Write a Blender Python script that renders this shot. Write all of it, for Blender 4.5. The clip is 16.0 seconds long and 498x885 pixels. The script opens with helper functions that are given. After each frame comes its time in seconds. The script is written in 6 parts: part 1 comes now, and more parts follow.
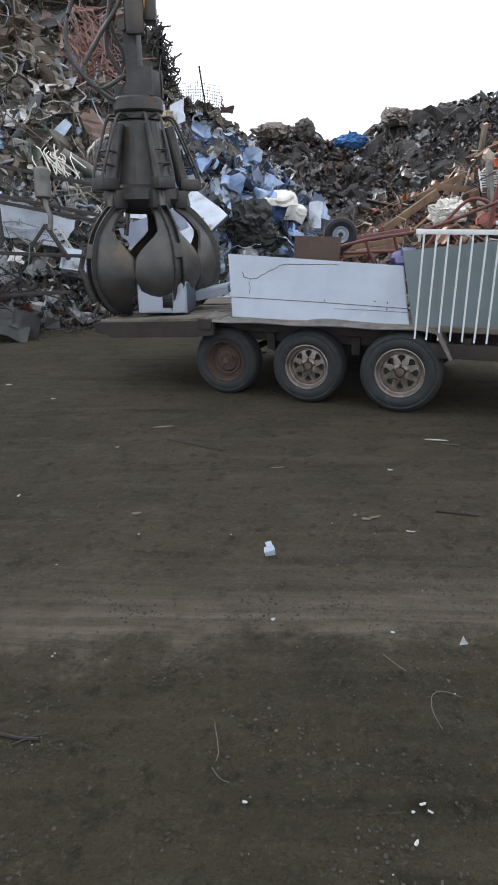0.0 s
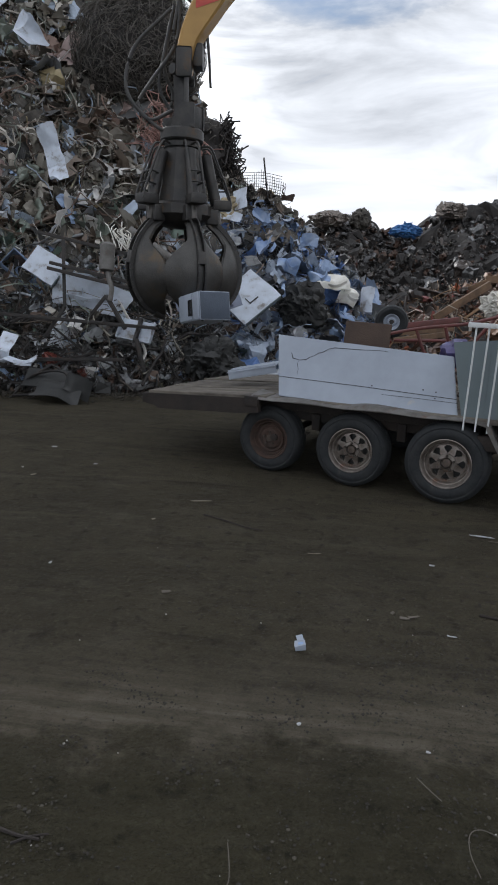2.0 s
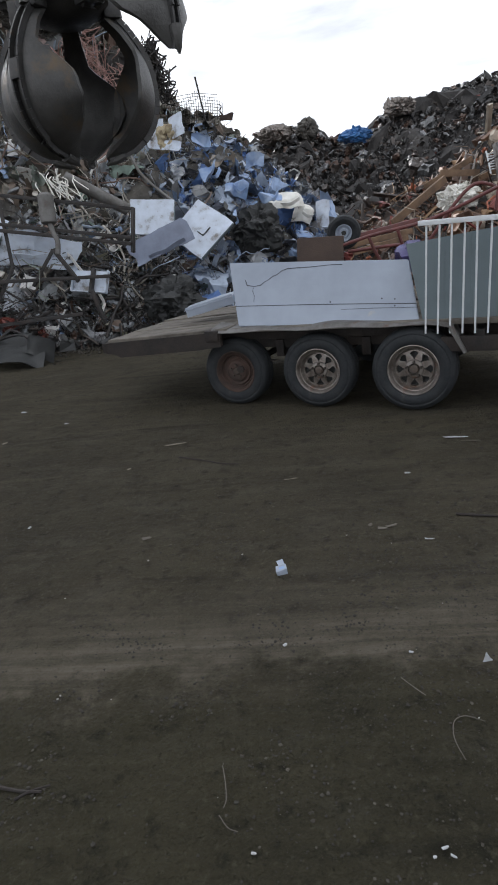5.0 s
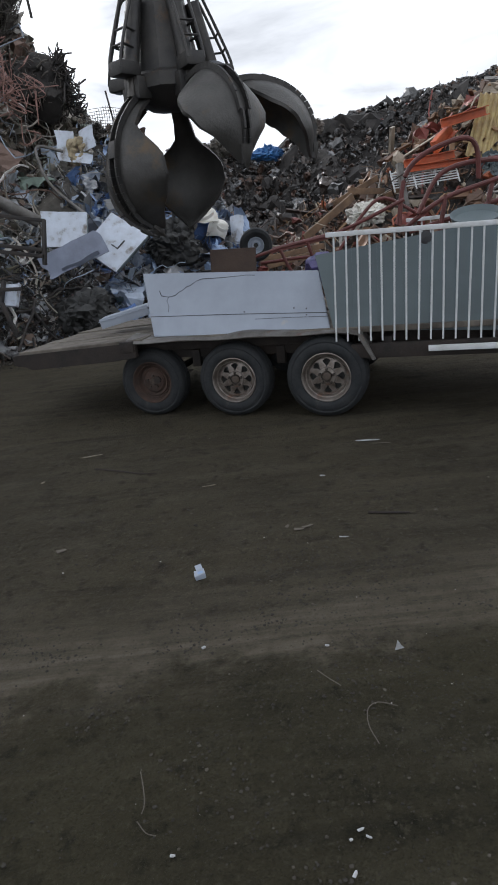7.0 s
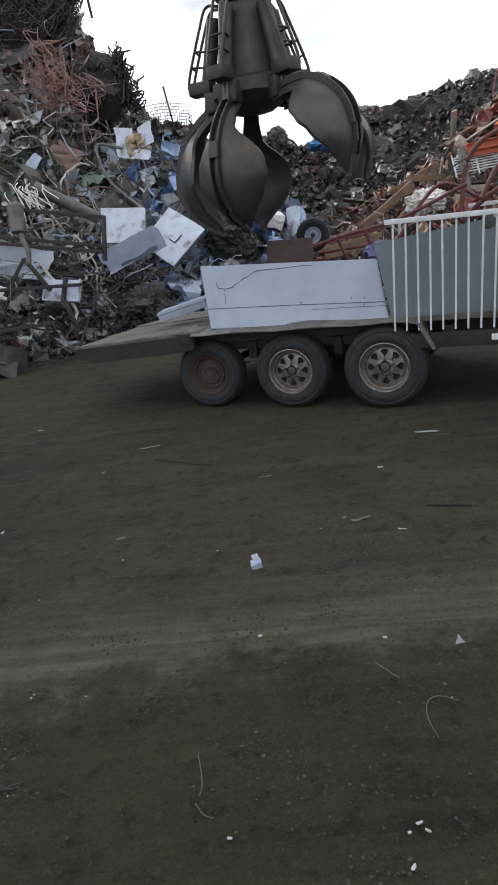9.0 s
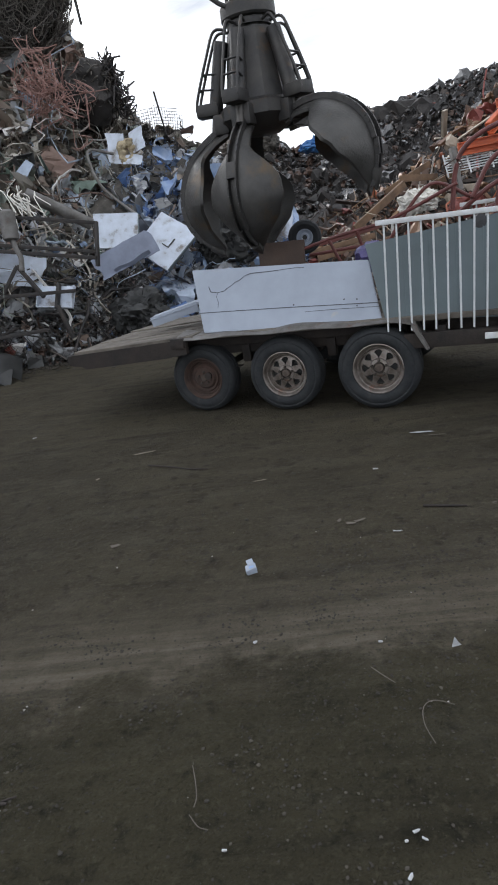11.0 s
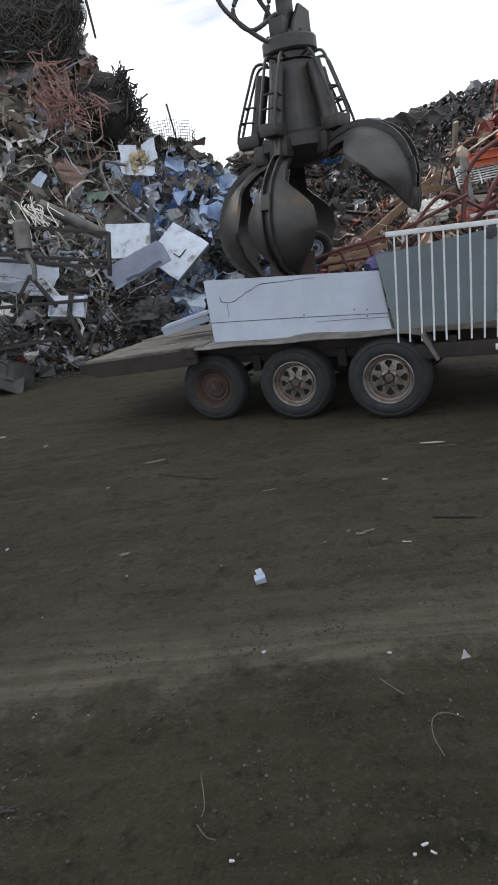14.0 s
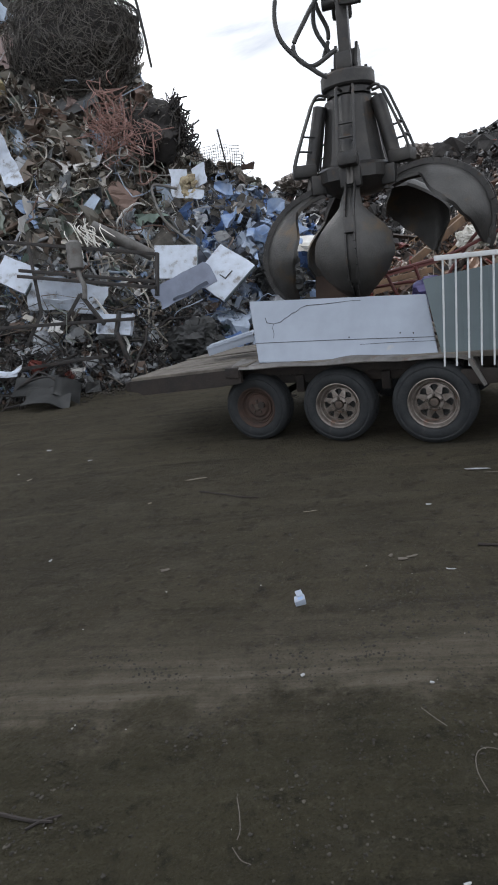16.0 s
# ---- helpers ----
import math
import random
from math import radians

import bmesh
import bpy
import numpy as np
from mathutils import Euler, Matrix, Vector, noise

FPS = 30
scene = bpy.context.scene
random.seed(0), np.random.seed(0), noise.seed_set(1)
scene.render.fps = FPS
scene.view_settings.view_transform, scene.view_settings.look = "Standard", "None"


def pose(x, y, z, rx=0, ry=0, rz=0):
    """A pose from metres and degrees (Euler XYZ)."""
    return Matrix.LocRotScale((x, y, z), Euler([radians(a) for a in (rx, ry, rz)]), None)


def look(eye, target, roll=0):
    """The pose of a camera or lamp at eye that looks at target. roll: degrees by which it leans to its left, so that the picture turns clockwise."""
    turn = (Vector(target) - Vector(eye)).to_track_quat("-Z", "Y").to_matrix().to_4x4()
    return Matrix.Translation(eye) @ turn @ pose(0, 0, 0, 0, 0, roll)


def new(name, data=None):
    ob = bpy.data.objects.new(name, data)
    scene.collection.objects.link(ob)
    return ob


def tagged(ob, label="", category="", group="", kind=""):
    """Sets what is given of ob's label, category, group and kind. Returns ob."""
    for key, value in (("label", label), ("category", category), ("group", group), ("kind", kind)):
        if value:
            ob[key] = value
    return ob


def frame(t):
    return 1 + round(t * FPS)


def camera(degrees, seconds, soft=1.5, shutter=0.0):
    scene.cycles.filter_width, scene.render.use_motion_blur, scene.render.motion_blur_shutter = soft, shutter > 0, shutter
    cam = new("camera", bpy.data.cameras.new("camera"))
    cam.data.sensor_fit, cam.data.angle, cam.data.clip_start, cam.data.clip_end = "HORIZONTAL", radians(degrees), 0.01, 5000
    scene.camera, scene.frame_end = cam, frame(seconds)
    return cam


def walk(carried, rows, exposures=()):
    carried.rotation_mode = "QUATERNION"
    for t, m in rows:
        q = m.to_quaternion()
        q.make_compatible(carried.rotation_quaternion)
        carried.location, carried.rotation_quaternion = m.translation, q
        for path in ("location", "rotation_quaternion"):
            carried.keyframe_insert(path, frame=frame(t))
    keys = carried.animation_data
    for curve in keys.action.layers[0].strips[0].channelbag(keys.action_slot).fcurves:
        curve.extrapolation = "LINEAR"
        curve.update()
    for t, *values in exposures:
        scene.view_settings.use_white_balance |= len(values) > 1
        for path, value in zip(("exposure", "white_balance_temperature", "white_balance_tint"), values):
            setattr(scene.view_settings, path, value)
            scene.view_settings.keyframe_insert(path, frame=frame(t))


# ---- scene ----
import itertools

cam = camera(42.9, 16.0, soft=1.8)
PATH = [
    (0, (0.094, -0.264, 1.598), (-0.03, 1.621, 0.942), -1.1),
    (0.5, (0.1, -0.282, 1.606), (-0.019, 1.609, 0.967), -2.2),
    (1, (0.095, -0.28, 1.602), (-0.011, 1.619, 0.984), -1.7),
    (1.5, (0.058, -0.28, 1.631), (-0.092, 1.647, 1.12), 0.9),
    (2, (0.087, -0.189, 1.642), (-0.17, 1.744, 1.201), 2.0),
    (2.5, (0.11, -0.139, 1.707), (-0.484, 1.761, 1.523), 0.7),
    (3, (0.103, -0.195, 1.721), (-0.622, 1.667, 1.619), -1.3),
    (3.5, (0.137, -0.207, 1.659), (-0.544, 1.626, 1.238), -2.3),
    (4, (0.234, -0.147, 1.629), (-0.157, 1.76, 1.173), -5.7),
    (4.5, (0.262, -0.107, 1.618), (-0.103, 1.79, 1.101), -7.1),
    (5, (0.234, -0.13, 1.614), (0.011, 1.753, 0.975), -6.5),
    (5.2, (0.233, -0.152, 1.621), (0.102, 1.717, 0.923), -5.4),
    (7.3, (0.277, -0.158, 1.546), (0.298, 1.746, 0.933), -5.9),
    (7.5, (0.269, -0.148, 1.539), (0.25, 1.754, 0.923), -5.7),
    (8, (0.255, -0.154, 1.547), (0.151, 1.75, 0.944), -5.0),
    (8.5, (0.258, -0.163, 1.544), (0.116, 1.737, 0.937), -6.8),
    (9, (0.267, -0.16, 1.545), (0.111, 1.735, 0.927), -7.4),
    (11.3, (0.297, -0.134, 1.542), (0.141, 1.765, 0.935), -8.7),
    (11.5, (0.295, -0.133, 1.539), (0.127, 1.768, 0.94), -9.1),
    (12, (0.302, -0.146, 1.544), (0.119, 1.759, 0.962), -9.9),
    (12.5, (0.308, -0.139, 1.535), (0.128, 1.764, 0.947), -10.5),
    (13, (0.302, -0.139, 1.543), (0.116, 1.763, 0.951), -9.9),
    (13.5, (0.299, -0.146, 1.546), (0.106, 1.756, 0.956), -9.2),
    (14, (0.296, -0.148, 1.55), (0.119, 1.758, 0.97), -8.3),
    (14.5, (0.284, -0.145, 1.557), (0.117, 1.778, 1.035), -6.6),
    (15, (0.281, -0.152, 1.55), (0.044, 1.768, 1.043), -7.3),
    (15.5, (0.273, -0.144, 1.541), (-0.02, 1.766, 1.027), -8.3),
    (16, (0.272, -0.159, 1.553), (-0.019, 1.754, 1.05), -7.5),
]
# seconds, stops, white balance
EXPOSURES = [(0.0, 0.69, 6250, 10), (0.5, -0.11, 6250, 10), (1.0, -0.51, 6250, 10), (1.5, -0.46, 6250, 10), (2.0, -0.21, 6250, 10), (2.5, -0.08, 6250, 10), (3.0, -0.62, 6250, 10), (3.5, -0.62, 6250, 10), (4.0, 0.43, 6250, 10), (4.5, 0.28, 6250, 10), (5.0, 0.15, 6250, 10), (7.5, -0.1, 6250, 10), (8.0, 0.19, 6250, 10), (9.0, 0.24, 6250, 10), (12.5, 0.29, 6250, 10), (16.0, 0.26, 6250, 10)]
walk(cam, [(t, look(eye, aim, roll)) for t, eye, aim, roll in PATH], EXPOSURES)

# ---- world, sun, exposure ----
SUN_AZ, SUN_EL = radians(36), radians(26)     # turned left from ahead, and height
wd = bpy.data.worlds.new("overcast_sky")
scene.world = wd
wd.use_nodes = True
nt = wd.node_tree
nt.nodes.clear()


def wnode(kind, **kw):
    n = nt.nodes.new(kind)
    for k, v in kw.items():
        n.inputs[k].default_value = v
    return n


w_out = wnode("ShaderNodeOutputWorld")
w_bg = wnode("ShaderNodeBackground", Strength=0.11)
sky = nt.nodes.new("ShaderNodeTexSky")
sky.sky_type, sky.sun_disc = "NISHITA", False
sky.sun_elevation, sky.sun_rotation = SUN_EL, -SUN_AZ
sky.dust_density = 0.4
w_tc = wnode("ShaderNodeTexCoord")
w_map = wnode("ShaderNodeMapping", Scale=(1.0, 1.0, 4.5))
w_noise = wnode("ShaderNodeTexNoise", Scale=2.6, Detail=7.0, Roughness=0.55, Distortion=0.6)
w_ramp = nt.nodes.new("ShaderNodeValToRGB")
w_ramp.color_ramp.elements[0].position, w_ramp.color_ramp.elements[1].position = 0.13, 0.32
# bright haze round the veiled sun
w_dot = nt.nodes.new("ShaderNodeVectorMath")
w_dot.operation = "DOT_PRODUCT"
w_dot.inputs[1].default_value = (-math.sin(SUN_AZ) * math.cos(SUN_EL), math.cos(SUN_AZ) * math.cos(SUN_EL), math.sin(SUN_EL))
w_glow = nt.nodes.new("ShaderNodeMapRange")
for k, v in (("From Min", 0.80), ("From Max", 1.0), ("To Min", 0.0), ("To Max", 1.0)):
    w_glow.inputs[k].default_value = v
w_pow = nt.nodes.new("ShaderNodeMath")
w_pow.operation = "POWER"
w_pow.inputs[1].default_value = 2.4
w_cloud = nt.nodes.new("ShaderNodeMixRGB")
w_cloud.inputs[1].default_value = (4.9, 5.1, 5.5, 1)
w_cloud.inputs[2].default_value = (11.7, 11.95, 12.4, 1)
w_mix = nt.nodes.new("ShaderNodeMixRGB")
w_add = nt.nodes.new("ShaderNodeMixRGB")
w_add.blend_type = "ADD"
w_add.inputs[2].default_value = (32, 31.6, 31, 1)
nt.links.new(w_tc.outputs["Generated"], w_map.inputs["Vector"])
nt.links.new(w_map.outputs["Vector"], w_noise.inputs["Vector"])
# the cloud cover breaks up ahead, high over the heaps
w_gap = nt.nodes.new("ShaderNodeVectorMath")
w_gap.operation = "DOT_PRODUCT"
w_gap.inputs[1].default_value = Vector((0.0, 0.79, 0.61)).normalized()
w_gapr = nt.nodes.new("ShaderNodeMapRange")
w_gapr.interpolation_type = "SMOOTHSTEP"
for k, v in (("From Min", 0.945), ("From Max", 0.988), ("To Min", 0.0), ("To Max", 0.46)):
    w_gapr.inputs[k].default_value = v
w_sub = nt.nodes.new("ShaderNodeMath")
w_sub.operation = "SUBTRACT"
nt.links.new(w_tc.outputs["Generated"], w_gap.inputs[0])
nt.links.new(w_gap.outputs["Value"], w_gapr.inputs["Value"])
nt.links.new(w_noise.outputs["Fac"], w_sub.inputs[0])
nt.links.new(w_gapr.outputs["Result"], w_sub.inputs[1])
nt.links.new(w_sub.outputs["Value"], w_ramp.inputs["Fac"])
nt.links.new(w_tc.outputs["Generated"], w_dot.inputs[0])
nt.links.new(w_dot.outputs["Value"], w_glow.inputs["Value"])
nt.links.new(w_glow.outputs["Result"], w_pow.inputs[0])
w_streak = nt.nodes.new("ShaderNodeMapRange")
for k, v in (("From Min", 0.25), ("From Max", 0.58), ("To Min", 0.0), ("To Max", 1.0)):
    w_streak.inputs[k].default_value = v
nt.links.new(w_noise.outputs["Fac"], w_streak.inputs["Value"])
nt.links.new(w_streak.outputs["Result"], w_cloud.inputs["Fac"])
nt.links.new(w_ramp.outputs["Color"], w_mix.inputs["Fac"])
nt.links.new(sky.outputs["Color"], w_mix.inputs[1])
nt.links.new(w_cloud.outputs["Color"], w_mix.inputs[2])
# thicker and thinner veils in front of the glow
w_veil = nt.nodes.new("ShaderNodeMapRange")
for k, v in (("From Min", 0.34), ("From Max", 0.60), ("To Min", 0.18), ("To Max", 1.25)):
    w_veil.inputs[k].default_value = v
w_mul = nt.nodes.new("ShaderNodeMath")
w_mul.operation = "MULTIPLY"
nt.links.new(w_noise.outputs["Fac"], w_veil.inputs["Value"])
nt.links.new(w_pow.outputs["Value"], w_mul.inputs[0])
nt.links.new(w_veil.outputs["Result"], w_mul.inputs[1])
nt.links.new(w_mul.outputs["Value"], w_add.inputs["Fac"])
nt.links.new(w_mix.outputs["Color"], w_add.inputs[1])
nt.links.new(w_add.outputs["Color"], w_bg.inputs["Color"])
nt.links.new(w_bg.outputs["Background"], w_out.inputs["Surface"])

sun = new("sun", bpy.data.lights.new("sun", "SUN"))
sun.data.energy, sun.data.angle, sun.data.color = 1.0, radians(14), (1.0, 0.97, 0.93)
sun.matrix_world = look((-30 * math.sin(SUN_AZ), 30 * math.cos(SUN_AZ), 30 * math.tan(SUN_EL)), (0, 0, 0))


# ---- materials ----
def mat(name, base, second=None, rough=0.7, metal=0.0, scale=6.0, bump=0.3, grain=80.0, palette=None, random_by="", stain=None, stain_scale=1.5, stain_at=0.55, grime=None):
    """A node material: two base colours mixed by coarse noise, a stain by another, fine grain in bump and gloss."""
    m = bpy.data.materials.new(name)
    m.use_nodes = True
    t = m.node_tree
    b = t.nodes["Principled BSDF"]
    link = t.links.new
    tc = t.nodes.new("ShaderNodeTexCoord")
    n1 = t.nodes.new("ShaderNodeTexNoise")
    n1.inputs["Scale"].default_value, n1.inputs["Detail"].default_value, n1.inputs["Roughness"].default_value = scale, 6, 0.6
    link(tc.outputs["Object"], n1.inputs["Vector"])
    mix = t.nodes.new("ShaderNodeMixRGB")
    second = second or tuple(c * 0.6 for c in base)
    mix.inputs[1].default_value, mix.inputs[2].default_value = (*base, 1), (*second, 1)
    r1 = t.nodes.new("ShaderNodeValToRGB")
    r1.color_ramp.elements[0].position, r1.color_ramp.elements[1].position = 0.38, 0.66
    link(n1.outputs["Fac"], r1.inputs["Fac"])
    link(r1.outputs["Color"], mix.inputs["Fac"])
    colour = mix.outputs["Color"]
    if palette:
        src = t.nodes.new("ShaderNodeNewGeometry") if random_by == "island" else t.nodes.new("ShaderNodeObjectInfo")
        value = src.outputs["Random Per Island"] if random_by == "island" else src.outputs["Random"]
        ramp = t.nodes.new("ShaderNodeValToRGB")
        ramp.color_ramp.interpolation = "CONSTANT"
        total, at = sum(p[0] for p in palette), 0.0
        for k, (wgt, col) in enumerate(palette):
            e = ramp.color_ramp.elements[k] if k < 2 else ramp.color_ramp.elements.new(at / total)
            e.position, e.color = at / total, (*col, 1)
            at += wgt
        link(value, ramp.inputs["Fac"])
        pm = t.nodes.new("ShaderNodeMixRGB")
        pm.blend_type = "MULTIPLY"
        pm.inputs["Fac"].default_value = 0.75
        link(ramp.outputs["Color"], pm.inputs[1])
        link(colour, pm.inputs[2])
        colour = pm.outputs["Color"]
    if stain:
        n2 = t.nodes.new("ShaderNodeTexNoise")
        n2.inputs["Scale"].default_value, n2.inputs["Detail"].default_value, n2.inputs["Roughness"].default_value = stain_scale, 8, 0.65
        link(tc.outputs["Object"], n2.inputs["Vector"])
        r2 = t.nodes.new("ShaderNodeValToRGB")
        r2.color_ramp.elements[0].position, r2.color_ramp.elements[1].position = stain_at, stain_at + 0.12
        link(n2.outputs["Fac"], r2.inputs["Fac"])
        sm = t.nodes.new("ShaderNodeMixRGB")
        sm.inputs[2].default_value = (*stain, 1)
        link(r2.outputs["Color"], sm.inputs["Fac"])
        link(colour, sm.inputs[1])
        colour = sm.outputs["Color"]
    if grime:
        # broad patches of mud and rust over many pieces
        gp = t.nodes.new("ShaderNodeNewGeometry")
        n4 = t.nodes.new("ShaderNodeTexNoise")
        n4.inputs["Scale"].default_value, n4.inputs["Detail"].default_value, n4.inputs["Roughness"].default_value = 0.9, 5, 0.6
        link(gp.outputs["Position"], n4.inputs["Vector"])
        r4 = t.nodes.new("ShaderNodeValToRGB")
        r4.color_ramp.elements[0].position, r4.color_ramp.elements[0].color = 0.40, (*grime, 1)
        r4.color_ramp.elements[1].position, r4.color_ramp.elements[1].color = 0.56, (1, 1, 1, 1)
        gm = t.nodes.new("ShaderNodeMixRGB")
        gm.blend_type = "MULTIPLY"
        gm.inputs["Fac"].default_value = 1.0
        link(colour, gm.inputs[1])
        link(r4.outputs["Color"], gm.inputs[2])
        colour = gm.outputs["Color"]
    link(colour, b.inputs["Base Color"])
    n3 = t.nodes.new("ShaderNodeTexNoise")
    n3.inputs["Scale"].default_value, n3.inputs["Detail"].default_value = grain, 4
    link(tc.outputs["Object"], n3.inputs["Vector"])
    rr = t.nodes.new("ShaderNodeMapRange")
    rr.inputs["To Min"].default_value, rr.inputs["To Max"].default_value = max(rough - 0.15, 0.05), min(rough + 0.15, 1)
    link(n3.outputs["Fac"], rr.inputs["Value"])
    link(rr.outputs["Result"], b.inputs["Roughness"])
    bp = t.nodes.new("ShaderNodeBump")
    bp.inputs["Strength"].default_value, bp.inputs["Distance"].default_value = bump, 0.01
    link(n3.outputs["Fac"], bp.inputs["Height"])
    link(bp.outputs["Normal"], b.inputs["Normal"])
    b.inputs["Metallic"].default_value = metal
    return m


def dirt():
    """Packed moist yard dirt: broad moist patches, streaks along the wheel tracks, fine grit."""
    m = mat("packed_dirt", (0.062, 0.054, 0.036), (0.040, 0.035, 0.024), 0.95, 0, 0.8, 1.0, 70, stain=(0.028, 0.0245, 0.017), stain_scale=3.4, stain_at=0.57)
    t = m.node_tree
    b = t.nodes["Principled BSDF"]
    was = b.inputs["Base Color"].links[0].from_socket
    tc = t.nodes.new("ShaderNodeTexCoord")
    for turn, scale, at, tone, amount in ((0.12, (0.5, 7.0, 1), 0.54, (0.085, 0.074, 0.053), 0.5), (-0.35, (0.25, 3.0, 1), 0.56, (0.018, 0.016, 0.011), 0.7), (0.3, (2.2, 4.5, 1), 0.52, (0.078, 0.070, 0.053), 0.55), (0.0, (11, 11, 11), 0.55, (0.017, 0.0152, 0.011), 0.8), (0.0, (34, 34, 34), 0.55, (0.092, 0.082, 0.060), 0.7), (0.0, (75, 75, 75), 0.54, (0.017, 0.0145, 0.011), 0.5), (0.0, (95, 95, 95), 0.60, (0.13, 0.115, 0.085), 0.5)):
        mp = t.nodes.new("ShaderNodeMapping")
        mp.inputs["Scale"].default_value = scale
        mp.inputs["Rotation"].default_value = (0, 0, turn)
        n = t.nodes.new("ShaderNodeTexNoise")
        n.inputs["Scale"].default_value, n.inputs["Detail"].default_value, n.inputs["Roughness"].default_value = 1.0, 9, 0.62
        r = t.nodes.new("ShaderNodeValToRGB")
        r.color_ramp.elements[0].position, r.color_ramp.elements[1].position = at, at + 0.14
        r.color_ramp.elements[1].color = (amount, amount, amount, 1)
        x = t.nodes.new("ShaderNodeMixRGB")
        x.inputs[2].default_value = (*tone, 1)
        t.links.new(tc.outputs["Object"], mp.inputs["Vector"])
        t.links.new(mp.outputs["Vector"], n.inputs["Vector"])
        t.links.new(n.outputs["Fac"], r.inputs["Fac"])
        t.links.new(r.outputs["Color"], x.inputs["Fac"])
        t.links.new(was, x.inputs[1])
        was = x.outputs["Color"]
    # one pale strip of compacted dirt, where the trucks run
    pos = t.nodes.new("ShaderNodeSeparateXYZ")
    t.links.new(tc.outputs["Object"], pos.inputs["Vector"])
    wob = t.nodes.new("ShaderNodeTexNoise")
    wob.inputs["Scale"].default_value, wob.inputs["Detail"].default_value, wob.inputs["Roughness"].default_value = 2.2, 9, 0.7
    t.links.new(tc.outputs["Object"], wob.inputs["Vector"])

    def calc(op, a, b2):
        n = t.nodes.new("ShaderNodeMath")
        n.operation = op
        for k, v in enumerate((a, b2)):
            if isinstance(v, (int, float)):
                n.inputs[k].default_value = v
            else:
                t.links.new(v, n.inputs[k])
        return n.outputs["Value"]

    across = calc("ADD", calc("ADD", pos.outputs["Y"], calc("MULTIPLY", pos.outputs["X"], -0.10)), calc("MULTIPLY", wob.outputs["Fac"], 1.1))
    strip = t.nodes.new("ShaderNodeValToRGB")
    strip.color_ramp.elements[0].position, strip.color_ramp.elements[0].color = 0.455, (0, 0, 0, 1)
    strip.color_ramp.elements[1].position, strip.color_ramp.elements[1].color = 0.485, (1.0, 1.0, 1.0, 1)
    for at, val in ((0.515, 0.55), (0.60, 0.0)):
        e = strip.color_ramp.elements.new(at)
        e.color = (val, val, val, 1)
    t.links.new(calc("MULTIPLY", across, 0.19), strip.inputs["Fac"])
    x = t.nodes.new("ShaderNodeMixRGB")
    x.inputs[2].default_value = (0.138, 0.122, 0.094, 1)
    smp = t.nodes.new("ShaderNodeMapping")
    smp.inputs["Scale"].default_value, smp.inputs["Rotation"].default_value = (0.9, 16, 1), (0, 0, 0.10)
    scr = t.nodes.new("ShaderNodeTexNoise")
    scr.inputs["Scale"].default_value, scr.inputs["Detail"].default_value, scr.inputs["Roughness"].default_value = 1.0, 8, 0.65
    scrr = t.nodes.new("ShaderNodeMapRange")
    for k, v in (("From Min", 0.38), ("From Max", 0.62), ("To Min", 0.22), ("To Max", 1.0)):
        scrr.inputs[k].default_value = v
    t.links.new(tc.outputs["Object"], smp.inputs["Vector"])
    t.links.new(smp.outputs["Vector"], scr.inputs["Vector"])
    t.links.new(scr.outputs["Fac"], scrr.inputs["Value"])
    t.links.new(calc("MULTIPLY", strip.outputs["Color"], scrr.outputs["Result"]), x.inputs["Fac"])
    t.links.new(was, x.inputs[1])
    # crumbly soil, toned a darker olive on this side of the strip
    near_tone = t.nodes.new("ShaderNodeValToRGB")
    near_tone.color_ramp.elements[0].position, near_tone.color_ramp.elements[0].color = 0.43, (0.78, 0.80, 0.72, 1)
    near_tone.color_ramp.elements[1].position, near_tone.color_ramp.elements[1].color = 0.47, (1, 1, 1, 1)
    t.links.new(calc("MULTIPLY", across, 0.19), near_tone.inputs["Fac"])
    near_mix = t.nodes.new("ShaderNodeMixRGB")
    near_mix.blend_type = "MULTIPLY"
    near_mix.inputs["Fac"].default_value = 1.0
    t.links.new(x.outputs["Color"], near_mix.inputs[1])
    t.links.new(near_tone.outputs["Color"], near_mix.inputs[2])
    t.links.new(near_mix.outputs["Color"], b.inputs["Base Color"])
    b.inputs["Specular IOR Level"].default_value = 0.15
    fine = b.inputs["Normal"].links[0].from_node
    clod = t.nodes.new("ShaderNodeTexNoise")
    clod.inputs["Scale"].default_value, clod.inputs["Detail"].default_value, clod.inputs["Roughness"].default_value = 16, 8, 0.7
    bump = t.nodes.new("ShaderNodeBump")
    bump.inputs["Strength"].default_value, bump.inputs["Distance"].default_value = 1.0, 0.06
    t.links.new(tc.outputs["Object"], clod.inputs["Vector"])
    t.links.new(clod.outputs["Fac"], bump.inputs["Height"])
    t.links.new(bump.outputs["Normal"], fine.inputs["Normal"])
    return m


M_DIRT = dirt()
M_STONE = mat("gravel", (1, 1, 1), (0.7, 0.7, 0.7), 0.9, 0, 30, 0.3, 90, palette=[(14, (0.032, 0.028, 0.022)), (10, (0.05, 0.043, 0.034)), (2, (0.08, 0.071, 0.056)), (0.12, (0.30, 0.29, 0.27))], random_by="island")
M_TYRE = mat("tyre_rubber", (0.009, 0.011, 0.0135), (0.018, 0.020, 0.022), 0.8, 0, 9, 0.2, 60, stain=(0.05, 0.047, 0.042), stain_scale=4, stain_at=0.60)
M_RIM = mat("worn_rim_steel", (0.25, 0.225, 0.205), (0.13, 0.11, 0.095), 0.38, 0.55, 14, 0.2, 90, stain=(0.17, 0.10, 0.07), stain_scale=9, stain_at=0.58)
